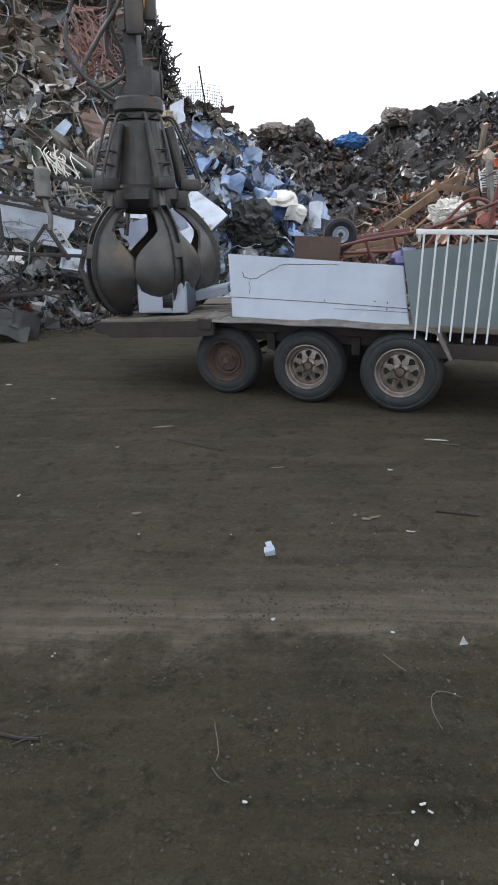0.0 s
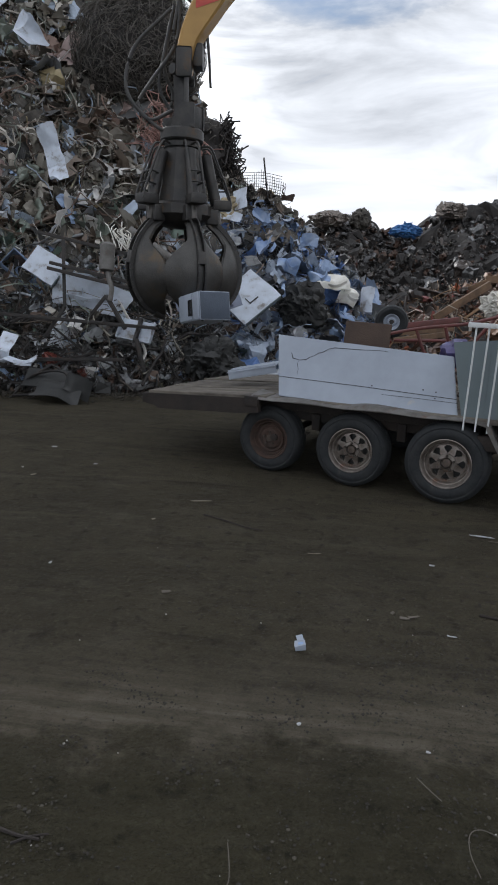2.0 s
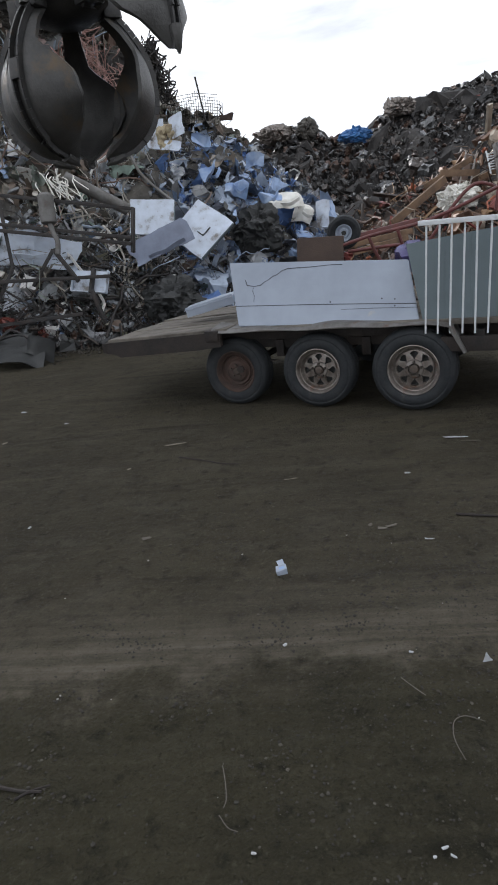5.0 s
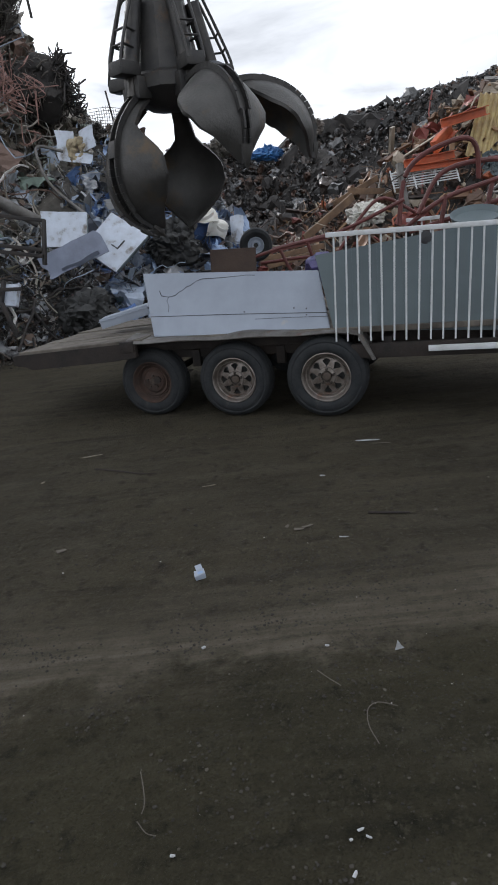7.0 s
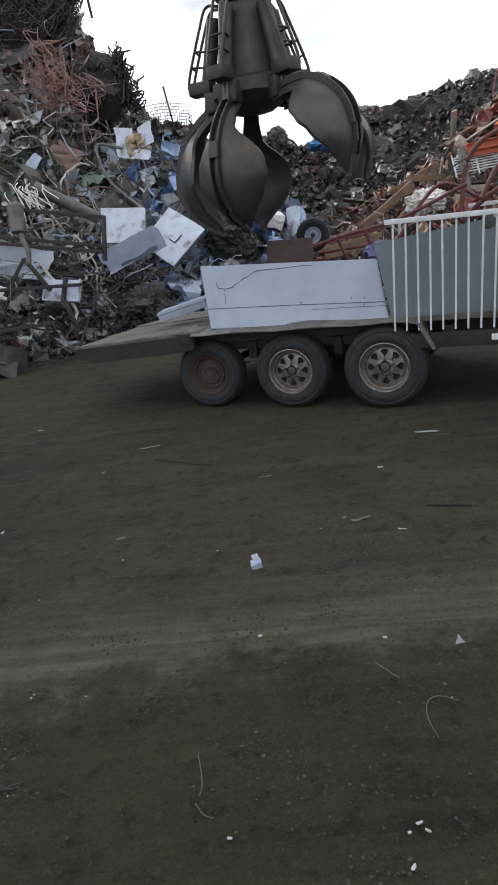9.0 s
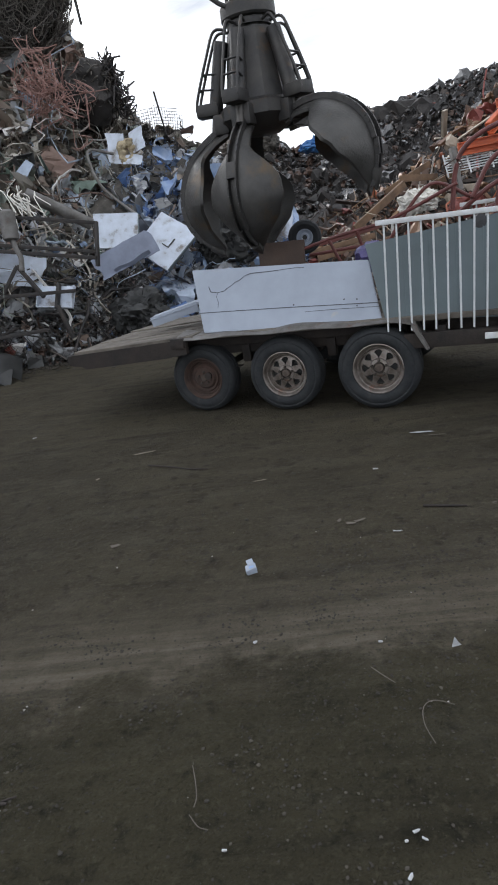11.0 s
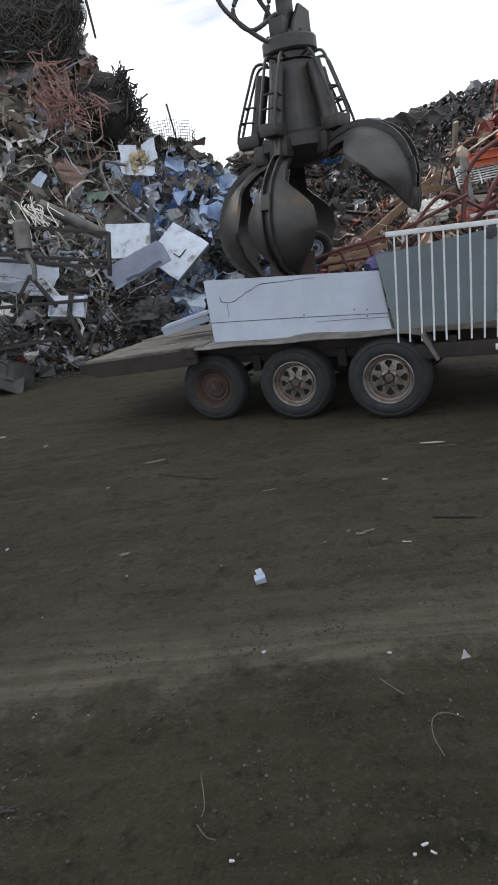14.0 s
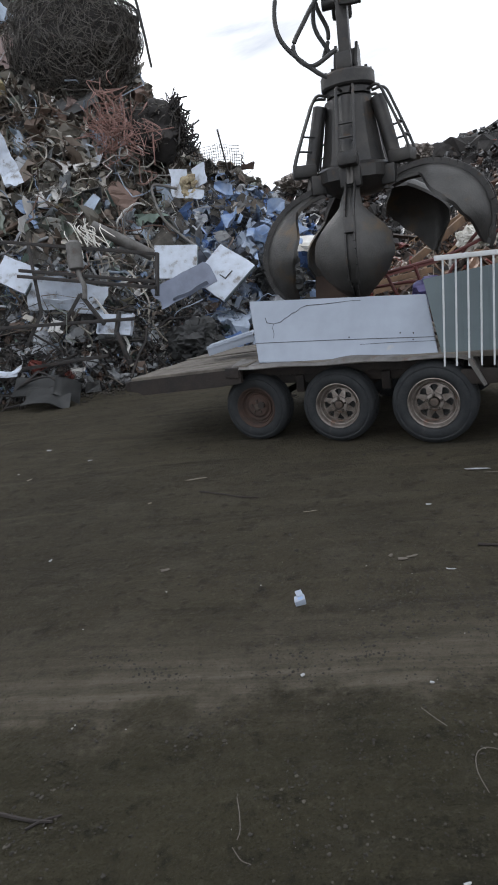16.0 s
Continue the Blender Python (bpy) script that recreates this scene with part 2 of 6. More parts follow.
M_RUSTRIM = mat("rusted_rim", (0.066, 0.039, 0.030), (0.042, 0.029, 0.024), 0.85, 0.1, 12, 0.4, 70)
M_HUB = mat("greasy_hub", (0.10, 0.075, 0.06), (0.05, 0.045, 0.04), 0.6, 0.4, 20)
M_CHASSIS = mat("rusty_chassis", (0.034, 0.026, 0.022), (0.016, 0.014, 0.0135), 0.8, 0.2, 5, 0.4, 60)
M_DECK = mat("weathered_planks", (0.15, 0.133, 0.112), (0.06, 0.052, 0.043), 0.9, 0, 3, 0.5, 45)
M_GUARD = mat("bent_guard_steel", (0.16, 0.155, 0.15), (0.09, 0.083, 0.075), 0.65, 0.3, 6, 0.3, 60, stain=(0.11, 0.06, 0.04), stain_scale=5, stain_at=0.6)
M_WHITE = mat("white_enamel", (0.31, 0.35, 0.42), (0.26, 0.295, 0.355), 0.42, 0, 2.5, 0.08, 120, stain=(0.40, 0.37, 0.33), stain_scale=3.5, stain_at=0.66)
M_DIRTYWHITE = mat("dirty_enamel", (0.55, 0.61, 0.71), (0.42, 0.46, 0.53), 0.45, 0, 4, 0.15, 90, stain=(0.19, 0.175, 0.16), stain_scale=4.5, stain_at=0.55)
M_CRACK = mat("dark_crack", (0.07, 0.07, 0.075), None, 0.9)
M_GREY = mat("grey_sheet", (0.128, 0.162, 0.175), (0.105, 0.132, 0.142), 0.6, 0.1, 2, 0.1, 90, stain=(0.125, 0.12, 0.115), stain_scale=3, stain_at=0.68)
M_FENCE = mat("white_fence_paint", (0.60, 0.62, 0.64), (0.48, 0.49, 0.49), 0.5, 0, 8, 0.1, 90, stain=(0.3, 0.2, 0.13), stain_scale=8, stain_at=0.72)
M_STEEL = mat("dark_worn_steel", (0.042, 0.042, 0.043), (0.07, 0.066, 0.062), 0.5, 0.6, 4, 0.25, 60, stain=(0.10, 0.065, 0.04), stain_scale=3, stain_at=0.57)
M_TINE = mat("scoured_tine_steel", (0.082, 0.080, 0.077), (0.048, 0.047, 0.046), 0.48, 0.6, 3, 0.35, 50, stain=(0.10, 0.075, 0.05), stain_scale=2.2, stain_at=0.56)
M_CHROME = mat("cylinder_rod", (0.10, 0.095, 0.09), (0.06, 0.056, 0.052), 0.4, 0.7)
M_HOSE = mat("hydraulic_hose", (0.03, 0.03, 0.032), (0.05, 0.048, 0.045), 0.6)
M_YELLOW = mat("faded_yellow_paint", (0.42, 0.25, 0.075), (0.33, 0.19, 0.06), 0.5, 0, 3, 0.12, 70, stain=(0.13, 0.085, 0.05), stain_scale=2.5, stain_at=0.62)
M_RED = mat("red_marking", (0.55, 0.07, 0.05), (0.42, 0.06, 0.05), 0.5)
M_SPLINT = mat("weathered_splinter", (0.26, 0.23, 0.19), (0.15, 0.13, 0.10), 0.85, 0, 30)
M_SCRAPPAPER = mat("grubby_white_scrap", (0.42, 0.44, 0.47), (0.28, 0.28, 0.28), 0.7, 0, 40)
M_WMARK = mat("white_marking", (0.75, 0.74, 0.70), (0.6, 0.58, 0.52), 0.5)
M_REDTUBE = mat("red_painted_tube", (0.13, 0.036, 0.032), (0.085, 0.03, 0.027), 0.55, 0, 9)
M_CARD = mat("brown_board", (0.07, 0.047, 0.036), (0.05, 0.034, 0.027), 0.85, 0, 4)
M_PURPLE = mat("purple_plastic_bag", (0.075, 0.065, 0.17), (0.045, 0.04, 0.10), 0.35, 0, 8)
M_BLACK = mat("black_plastic", (0.018, 0.019, 0.02), (0.03, 0.031, 0.03), 0.6, 0, 6)
M_GLASSB = mat("dark_oven_window", (0.015, 0.016, 0.018), None, 0.12)
M_BLUE = mat("faded_blue_sheet", (0.17, 0.27, 0.48), (0.36, 0.44, 0.58), 0.6, 0, 3, 0.2)
M_BRIGHTBLUE = mat("bright_blue_metal", (0.05, 0.18, 0.42), (0.03, 0.09, 0.24), 0.35, 0.2, 6)
M_WOOD = mat("rough_timber", (0.17, 0.105, 0.062), (0.10, 0.063, 0.04), 0.8, 0, 5)
M_ORANGE = mat("orange_painted_steel", (0.52, 0.11, 0.035), (0.33, 0.08, 0.035), 0.55, 0, 4)
M_FRAME = mat("black_steel_frame", (0.026, 0.026, 0.027), (0.042, 0.034, 0.03), 0.6, 0.3, 5)
M_WIRE = mat("weathered_wire", (0.12, 0.112, 0.10), (0.065, 0.056, 0.048), 0.6, 0.3, 5)
# fills the left heap under its pieces; gap shade is put into the colour
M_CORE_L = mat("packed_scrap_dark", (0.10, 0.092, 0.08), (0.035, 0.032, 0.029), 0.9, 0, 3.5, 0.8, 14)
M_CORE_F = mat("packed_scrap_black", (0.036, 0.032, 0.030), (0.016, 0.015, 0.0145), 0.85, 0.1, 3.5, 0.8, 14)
PAL_L = [(20, (0.262, 0.277, 0.293)), (26, (0.103, 0.106, 0.109)), (12, (0.416, 0.444, 0.483)), (8, (0.647, 0.698, 0.776)), (6, (0.8, 0.8, 0.8)), (9, (0.196, 0.144, 0.115)), (4, (0.23, 0.31, 0.27)), (3, (0.333, 0.253, 0.241)), (1.2, (0.483, 0.46, 0.345)), (5, (0.339, 0.46, 0.69))]
PAL_W = [(17, (0.177, 0.142, 0.116)), (18, (0.236, 0.224, 0.195)), (12, (0.088, 0.078, 0.068)), (13, (0.366, 0.348, 0.307)), (9, (0.59, 0.566, 0.519)), (7, (0.78, 0.78, 0.78)), (5, (0.283, 0.33, 0.295)), (4, (0.277, 0.195, 0.165)), (1.5, (0.496, 0.425, 0.26)), (6, (0.448, 0.543, 0.684))]
PAL_B = [(9, (0.14, 0.25, 0.54)), (10, (0.27, 0.37, 0.56)), (9, (0.10, 0.115, 0.15)), (8, (0.44, 0.52, 0.65)), (7, (0.05, 0.052, 0.056)), (4, (0.66, 0.69, 0.73)), (2, (0.36, 0.31, 0.25)), (3, (0.27, 0.28, 0.29))]
PAL_F = [(26, (0.0459, 0.0429, 0.0414)), (20, (0.0252, 0.0244, 0.0244)), (14, (0.0814, 0.0681, 0.0607)), (10, (0.0888, 0.0533, 0.0385)), (8, (0.148, 0.1517, 0.1554)), (4, (0.296, 0.3034, 0.3182)), (0.8, (0.185, 0.0518, 0.0407))]
PAL_R = [(14, (0.11, 0.065, 0.045)), (9, (0.20, 0.115, 0.07)), (12, (0.065, 0.05, 0.043)), (6, (0.33, 0.21, 0.12)), (2, (0.38, 0.11, 0.05)), (4, (0.45, 0.40, 0.33)), (3, (0.22, 0.06, 0.05)), (2, (0.55, 0.55, 0.55))]
SCRAP = {}
for key, pal, rough, grime in (("L", PAL_L, 0.40, (0.48, 0.45, 0.42)), ("W", PAL_W, 0.45, (0.50, 0.45, 0.40)), ("B", PAL_B, 0.42, (0.45, 0.43, 0.42)), ("F", PAL_F, 0.28, (0.5, 0.46, 0.44)), ("R", PAL_R, 0.45, (0.6, 0.55, 0.5))):
    for by in ("island", "object"):
        SCRAP[key, by] = mat("mixed_scrap_" + key.lower() + "_" + by, (1, 1, 1), (0.74, 0.73, 0.71), rough, 0.3, 7, 0.25, 40, palette=pal, random_by=by, grime=grime)


# ---- mesh builders ----
def thing(name, label, category, m=None, group="", kind=""):
    ob = tagged(new(name), label, category, group, kind)
    if m is not None:
        ob.matrix_basis = m
    return ob


def mesh_of(bm, name, smooth=True):
    me = bpy.data.meshes.new(name)
    bmesh.ops.recalc_face_normals(bm, faces=bm.faces[:])
    bm.to_mesh(me)
    bm.free()
    if smooth:
        me.polygons.foreach_set("use_smooth", [True] * len(me.polygons))
        me.set_sharp_from_angle(angle=radians(35))
    return me


def part(name, bm, material, parent=None, label="", m=None):
    me = bm if isinstance(bm, bpy.types.Mesh) else mesh_of(bm, name)
    if not me.materials:
        me.materials.append(material)
    ob = new(name, me)
    if parent is not None:
        ob.parent = parent
    if m is not None:
        ob.matrix_basis = m
    if label:
        ob["label"] = label
    return ob


def box(bm, c, s, m=None, bevel=0.0, jitter=0.0):
    """A box of centre c and size s, with bevelled edges."""
    made = bmesh.ops.create_cube(bm, size=1.0)["verts"]
    for v in made:
        v.co = Vector([v.co[i] * s[i] + c[i] + random.uniform(-jitter, jitter) for i in range(3)])
    if m is not None:
        bmesh.ops.transform(bm, matrix=m, verts=made)
    if bevel:
        edges = list({e for v in made for e in v.link_edges})
        bmesh.ops.bevel(bm, geom=edges, offset=bevel, segments=2, affect="EDGES", profile=0.6)
    return bm


def tube(bm, pts, r, n=8, closed=False):
    """A round tube along the points; r is one radius or one per point."""
    pts = [Vector(p) for p in pts]
    rings, up = [], Vector((0.013, 0.021, 1))
    for i, p in enumerate(pts):
        a = pts[i - 1] if i or closed else p
        b = pts[(i + 1) % len(pts)] if i + 1 < len(pts) or closed else p
        d = (b - a).normalized()
        side = d.cross(up if abs(d.z) < 0.95 else Vector((1, 0.02, 0))).normalized()
        nor = side.cross(d)
        rr = r[i] if isinstance(r, (list, tuple)) else r
        rings.append([bm.verts.new(p + (side * math.cos(k * math.tau / n) + nor * math.sin(k * math.tau / n)) * rr) for k in range(n)])
    for i in range(len(rings) - (0 if closed else 1)):
        a, b = rings[i], rings[(i + 1) % len(rings)]
        for k in range(n):
            bm.faces.new((a[k], a[(k + 1) % n], b[(k + 1) % n], b[k]))
    if not closed:
        bm.faces.new(rings[0][::-1])
        bm.faces.new(rings[-1])
    return bm


def curve(pts, steps=6):
    """Points on a smooth line through pts."""
    p = [Vector(q) for q in pts]
    p = [p[0] * 2 - p[1]] + p + [p[-1] * 2 - p[-2]]
    out = []
    for i in range(1, len(p) - 2):
        for k in range(steps):
            t = k / steps
            out.append(0.5 * (2 * p[i] + (p[i + 1] - p[i - 1]) * t + (2 * p[i - 1] - 5 * p[i] + 4 * p[i + 1] - p[i + 2]) * t * t
                              + (3 * p[i] - p[i - 1] - 3 * p[i + 1] + p[i + 2]) * t ** 3))
    return out + [p[-2]]


def lathe(bm, profile, n=32, m=None, closed=False):
    """Turns rows of (radius, z) round the z axis."""
    rings = []
    for r, z in profile:
        rings.append([bm.verts.new((r * math.cos(k * math.tau / n), r * math.sin(k * math.tau / n), z)) for k in range(n)])
    for i in range(len(rings) - (0 if closed else 1)):
        a, b = rings[i], rings[(i + 1) % len(rings)]
        for k in range(n):
            bm.faces.new((a[k], a[(k + 1) % n], b[(k + 1) % n], b[k]))
    if not closed:
        for ring in (rings[0], rings[-1]):
            bm.faces.new(ring)
    if m is not None:
        bmesh.ops.transform(bm, matrix=m, verts=[v for ring in rings for v in ring])
    return bm


def plate(bm, outline, t, m=None):
    """A plate of thickness t along +y, from an outline of (x, z)."""
    a = [bm.verts.new((x, 0, z)) for x, z in outline]
    b = [bm.verts.new((x, t, z)) for x, z in outline]
    bm.faces.new(a)
    bm.faces.new(b[::-1])
    for i in range(len(a)):
        j = (i + 1) % len(a)
        bm.faces.new((a[i], b[i], b[j], a[j]))
    if m is not None:
        bmesh.ops.transform(bm, matrix=m, verts=a + b)
    return bm


def sheet(bm, w, d, nx, ny, shape, t=0.004):
    """A bent sheet: shape(x, y) gives its height; t is its thickness."""
    top = [[bm.verts.new((x, y, shape(x, y))) for x in np.linspace(-w / 2, w / 2, nx)] for y in np.linspace(-d / 2, d / 2, ny)]
    low = [[bm.verts.new(v.co - Vector((0, 0, t))) for v in row] for row in top]
    for j in range(ny - 1):
        for i in range(nx - 1):
            bm.faces.new((top[j][i], top[j][i + 1], top[j + 1][i + 1], top[j + 1][i]))
            bm.faces.new((low[j][i], low[j + 1][i], low[j + 1][i + 1], low[j][i + 1]))
    rim = [(0, i) for i in range(nx)] + [(j, nx - 1) for j in range(1, ny)] + [(ny - 1, i) for i in range(nx - 2, -1, -1)] + [(j, 0) for j in range(ny - 2, 0, -1)]
    for k in range(len(rim)):
        (a, b), (c, d2) = rim[k], rim[(k + 1) % len(rim)]
        bm.faces.new((top[a][b], low[a][b], low[c][d2], top[c][d2]))
    return bm


# ---- ground ----
def ground_z(x, y):
    far = max(0.0, min(1.0, (40 - abs(y)) / 20))
    v = Vector((x, y, 0))
    z = 0.020 * noise.noise(v * 0.45) + 0.012 * noise.noise(v * 1.7) + 0.009 * noise.noise(v * 5) + 0.004 * noise.noise(v * 13) - 0.012 * max(0, math.sin((y - 0.12 * x) * 3.1)) ** 6
    if -2 < x < 2 and 0 < y < 4:              # loose crumbly soil
        k = min(1, (2 - abs(x)) * 2, y * 2, (4 - y) * 1.5) * (0.5 + 0.5 * max(0, min(1, (2.1 + 0.1 * x - y) * 4)))
        z += k * (0.006 * noise.noise(v * 22) + 0.005 * max(0, noise.noise(v * 37)) + 0.003 * noise.noise(v * 61))
    return far * z


def axis(stops, reach, grow=1.35):
    """Even steps between the stops (place, step), then growing ones out to the horizon."""
    a = []
    for (lo, step), (hi, _) in zip(stops, stops[1:]):
        a += list(np.arange(lo, hi - step / 2, step))
    s = stops[-2][1]
    while a[-1] < reach:
        s *= grow
        a.append(a[-1] + s)
    s = stops[0][1]
    while a[0] > -reach:
        s *= grow
        a.insert(0, a[0] - s)
    return a


gx, gy = axis([(-8, 0.08), (-1.3, 0.018), (1.5, 0.08), (6, 0)], 900), axis([(-0.5, 0.08), (0.6, 0.018), (3.2, 0.08), (11, 0)], 900)
vs = [(x, y, ground_z(x, y)) for y in gy for x in gx]
n_ = len(gx)
fs = [(j * n_ + i, j * n_ + i + 1, (j + 1) * n_ + i + 1, (j + 1) * n_ + i) for j in range(len(gy) - 1) for i in range(n_ - 1)]
me = bpy.data.meshes.new("ground")
me.from_pydata(vs, [], fs)
me.polygons.foreach_set("use_smooth", [True] * len(me.polygons))
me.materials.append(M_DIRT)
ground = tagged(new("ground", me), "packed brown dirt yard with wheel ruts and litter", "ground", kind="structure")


# ---- trailer ----
TR = pose(0.256, 5.377, 0, 0, 0, -19)         # its own space: x along it, y away, z up


def wheel_parts(parent, u, v, size, rusty):
    """A wheel whose face looks to -y: tyre, rim, hub, nuts."""
    w = part("wheel", bmesh.new(), M_TYRE, parent, m=pose(u, v, 0.346 * size) @ Matrix.Scale(size, 4))
    turn = pose(0, 0, 0, 90, 0, 0)            # z of the lathe -> -y
    tyre = [(0.205, -0.17), (0.235, -0.20), (0.29, -0.205), (0.325, -0.19), (0.345, -0.165), (0.347, -0.125), (0.338, -0.122), (0.338, -0.115), (0.348, -0.112), (0.348, -0.068), (0.339, -0.065), (0.339, -0.058), (0.347, -0.055), (0.343, -0.018), (0.328, 0.008), (0.305, 0.021),
            (0.292, 0.018), (0.284, 0.024), (0.25, 0.027), (0.222, 0.018), (0.205, 0.004), (0.198, -0.02)]
    bm = lathe(bmesh.new(), tyre, 64, closed=True)
    bmesh.ops.transform(bm, matrix=turn, verts=bm.verts[:])
    part("tyre", bm, M_TYRE, w)
    m_rim = M_RUSTRIM if rusty else M_RIM
    rim = [(0.206, 0.006), (0.212, 0.014), (0.205, 0.018), (0.196, 0.010), (0.190, -0.012), (0.184, -0.026), (0.176, -0.030), (0.170, -0.024), (0.164, -0.045), (0.157, -0.058), (0.150, -0.056), (0.146, -0.075), (0.150, -0.16), (0.20, -0.17)]
    bm = lathe(bmesh.new(), rim, 40, closed=True)
    bmesh.ops.transform(bm, matrix=turn, verts=bm.verts[:])
    part("rim", bm, m_rim, w, "rusted plain steel rim" if rusty else "worn grey eight-spoke steel rim")
    if rusty:
        bm = lathe(bmesh.new(), [(0.150, -0.06), (0.142, -0.045), (0.12, -0.055), (0.10, -0.032), (0.075, -0.026), (0.06, -0.03), (0.0, -0.03), (0.0, -0.06)], 32)
        bmesh.ops.transform(bm, matrix=turn, verts=bm.verts[:])
        part("disc", bm, m_rim, w)
    else:
        # black disc where the drum sits; shade between the spokes is in its colour
        bm = lathe(bmesh.new(), [(0.150, -0.10), (0.06, -0.10), (0.06, -0.104), (0.150, -0.104)], 32, closed=True)
        bmesh.ops.transform(bm, matrix=turn, verts=bm.verts[:])
        part("drum_gap_shade", bm, M_BLACK, w)
        for k in range(8):
            a = (k + 0.5) * math.tau / 8
            bm = plate(bmesh.new(), [(0.070, -0.028), (0.098, -0.032), (0.146, -0.018), (0.153, -0.05), (0.168, -0.064), (0.168, 0.064), (0.153, 0.05), (0.146, 0.018), (0.098, 0.032), (0.070, 0.028)], 0.012)
            for v in bm.verts:
                v.co.y += -0.004 + (0.016 if v.co.x > 0.15 else 0)
            part("spoke", bm, m_rim, w, m=Matrix.Translation((0, 0.05, 0)) @ Matrix.Rotation(a, 4, "Y") @ Matrix.Diagonal((0.92, 1, 0.92, 1)))
        bm = lathe(bmesh.new(), [(0.080, -0.055), (0.080, -0.042), (0.074, -0.034), (0.05, -0.030), (0.05, -0.055)], 28)
        bmesh.ops.transform(bm, matrix=turn, verts=bm.verts[:])
        part("centre_disc", bm, m_rim, w)
    bm = lathe(bmesh.new(), [(0.040, -0.05), (0.039, -0.026), (0.030, -0.018), (0.0, -0.016), (0.0, -0.05)], 20)
    bmesh.ops.transform(bm, matrix=turn, verts=bm.verts[:])
    part("hub_cap", bm, M_HUB, w)
    for k in range(5):
        a = k * math.tau / 5 + 0.3
        bm = lathe(bmesh.new(), [(0.012, 0), (0.012, 0.02), (0.007, 0.024), (0.0, 0.024)], 6, m=turn)
        part("wheel_nut", bm, M_HUB, w, m=pose(0.062 * math.cos(a), 0.032, 0.062 * math.sin(a)))
    return w


def build_trailer():
    tr = thing("flatbed_trailer", "rusty three-axle flatbed trailer with timber deck, loaded with scrap", "trailer", TR)
    for u, v, size, rusty in ((-0.87, 0.15, 0.945, True), (-0.025, 0.09, 0.975, False), (0.825, 0.03, 1.015, False)):
        wheel_parts(tr, u, v, size, rusty)
    for u in (-0.82, 0, 0.82):                # far wheels and axles
        bm = lathe(bmesh.new(), [(0.20, 0), (0.30, -0.01), (0.345, 0.02), (0.345, 0.18), (0.30, 0.2), (0.2, 0.2)], 32, m=pose(0, 0, 0, -90))
        part("tyre", bm, M_TYRE, tr, m=pose(u, 1.95, 0.345))
        part("axle", tube(bmesh.new(), [(u, 0.15, 0.345), (u, 2.0, 0.345)], 0.035, 10), M_CHASSIS, tr)
        bm = bmesh.new()
        for k in range(4):
            box(bm, (u, 0.30, 0.40 + 0.012 * k), (0.62 - 0.13 * k, 0.06, 0.010))
        part("leaf_spring", bm, M_CHASSIS, tr)
        part("spring_hanger", box(bmesh.new(), (u + 0.38, 0.30, 0.52), (0.08, 0.07, 0.16), bevel=0.008), M_CHASSIS, tr)
    for v in (0.32, 1.62):
        part("chassis_rail", box(bmesh.new(), (0.75, v, 0.60), (4.6, 0.06, 0.15), bevel=0.006), M_CHASSIS, tr)
    part("side_rail", box(bmesh.new(), (-0.10, 0.235, 0.665), (2.3, 0.05, 0.09), bevel=0.006), M_CHASSIS, tr)
    part("side_rail", box(bmesh.new(), (2.2, 0.06, 0.56), (2.3, 0.06, 0.12), bevel=0.006), M_CHASSIS, tr)
    for u in (1.35, 2.2, 3.1):
        part("cross_member", box(bmesh.new(), (u, 1.0, 0.62), (0.06, 1.9, 0.1)), M_CHASSIS, tr)
    part("mounting_block", box(bmesh.new(), (1.32, 0.08, 0.565), (0.16, 0.05, 0.06), bevel=0.006), M_CHASSIS, tr)
    part("bracket", box(bmesh.new(), (-1.0, 0.03, 0.70), (0.14, 0.10, 0.10), bevel=0.015), M_CHASSIS, tr, "dented corner bracket")
    # beaver tail, dropping to the back
    for k in range(9):
        v = 0.02 + k * 0.222
        bm = box(bmesh.new(), (0, 0, 0), (1.35, 0.205, 0.04), bevel=0.006, jitter=0.004)
        part("plank", bm, M_DECK, tr, m=pose(-1.52, v + 0.10, 0.715 + random.uniform(-0.006, 0.006), random.uniform(-1, 1), -2.9, 0))
        bm = box(bmesh.new(), (0, 0, 0), (4.2, 0.205, 0.04), bevel=0.006, jitter=0.004)
        part("plank", bm, M_DECK, tr, m=pose(1.2, v + 0.13, 0.735 + random.uniform(-0.005, 0.005)))
    bm = plate(bmesh.new(), [(-2.22, 0.665), (-0.92, 0.735), (-0.92, 0.60), (-1.15, 0.57), (-2.06, 0.52), (-2.12, 0.55), (-2.22, 0.56)], 0.05)
    part("tail_rail", bm, M_CHASSIS, tr, "rusted ragged steel side of the tail")
    part("tail_bar", box(bmesh.new(), (-2.23, 1.0, 0.615), (0.07, 2.0, 0.10), bevel=0.01), M_CHASSIS, tr)
    # mudguard: one long wavy bent strip over the wheels
    bm = sheet(bmesh.new(), 2.16, 0.26, 70, 7, lambda x, y: (0.5 + y / 0.26) * (0.030 * math.sin(x * 5.2 + 0.6) + 0.014 * math.sin(x * 11 + 2)) + 0.006 * math.sin(x * 9) - 0.022 * (y < -0.11) - 0.03 * max(0, (x - 0.8) / 0.26) ** 2, 0.006)
    part("mudguard", bm, M_GUARD, tr, "bent and wavy steel mudguard", m=pose(0.07, 0.12, 0.755))
    bm = plate(bmesh.new(), [(1.12, 0.72), (1.15, 0.70), (1.25, 0.50), (1.23, 0.49), (1.12, 0.68)], 0.24)
    part("mudguard_end", bm, M_GUARD, tr, m=pose(0, -0.02, 0))
    return tr


trailer = build_trailer()


def on_trailer(*a):
    return TR @ pose(*a)


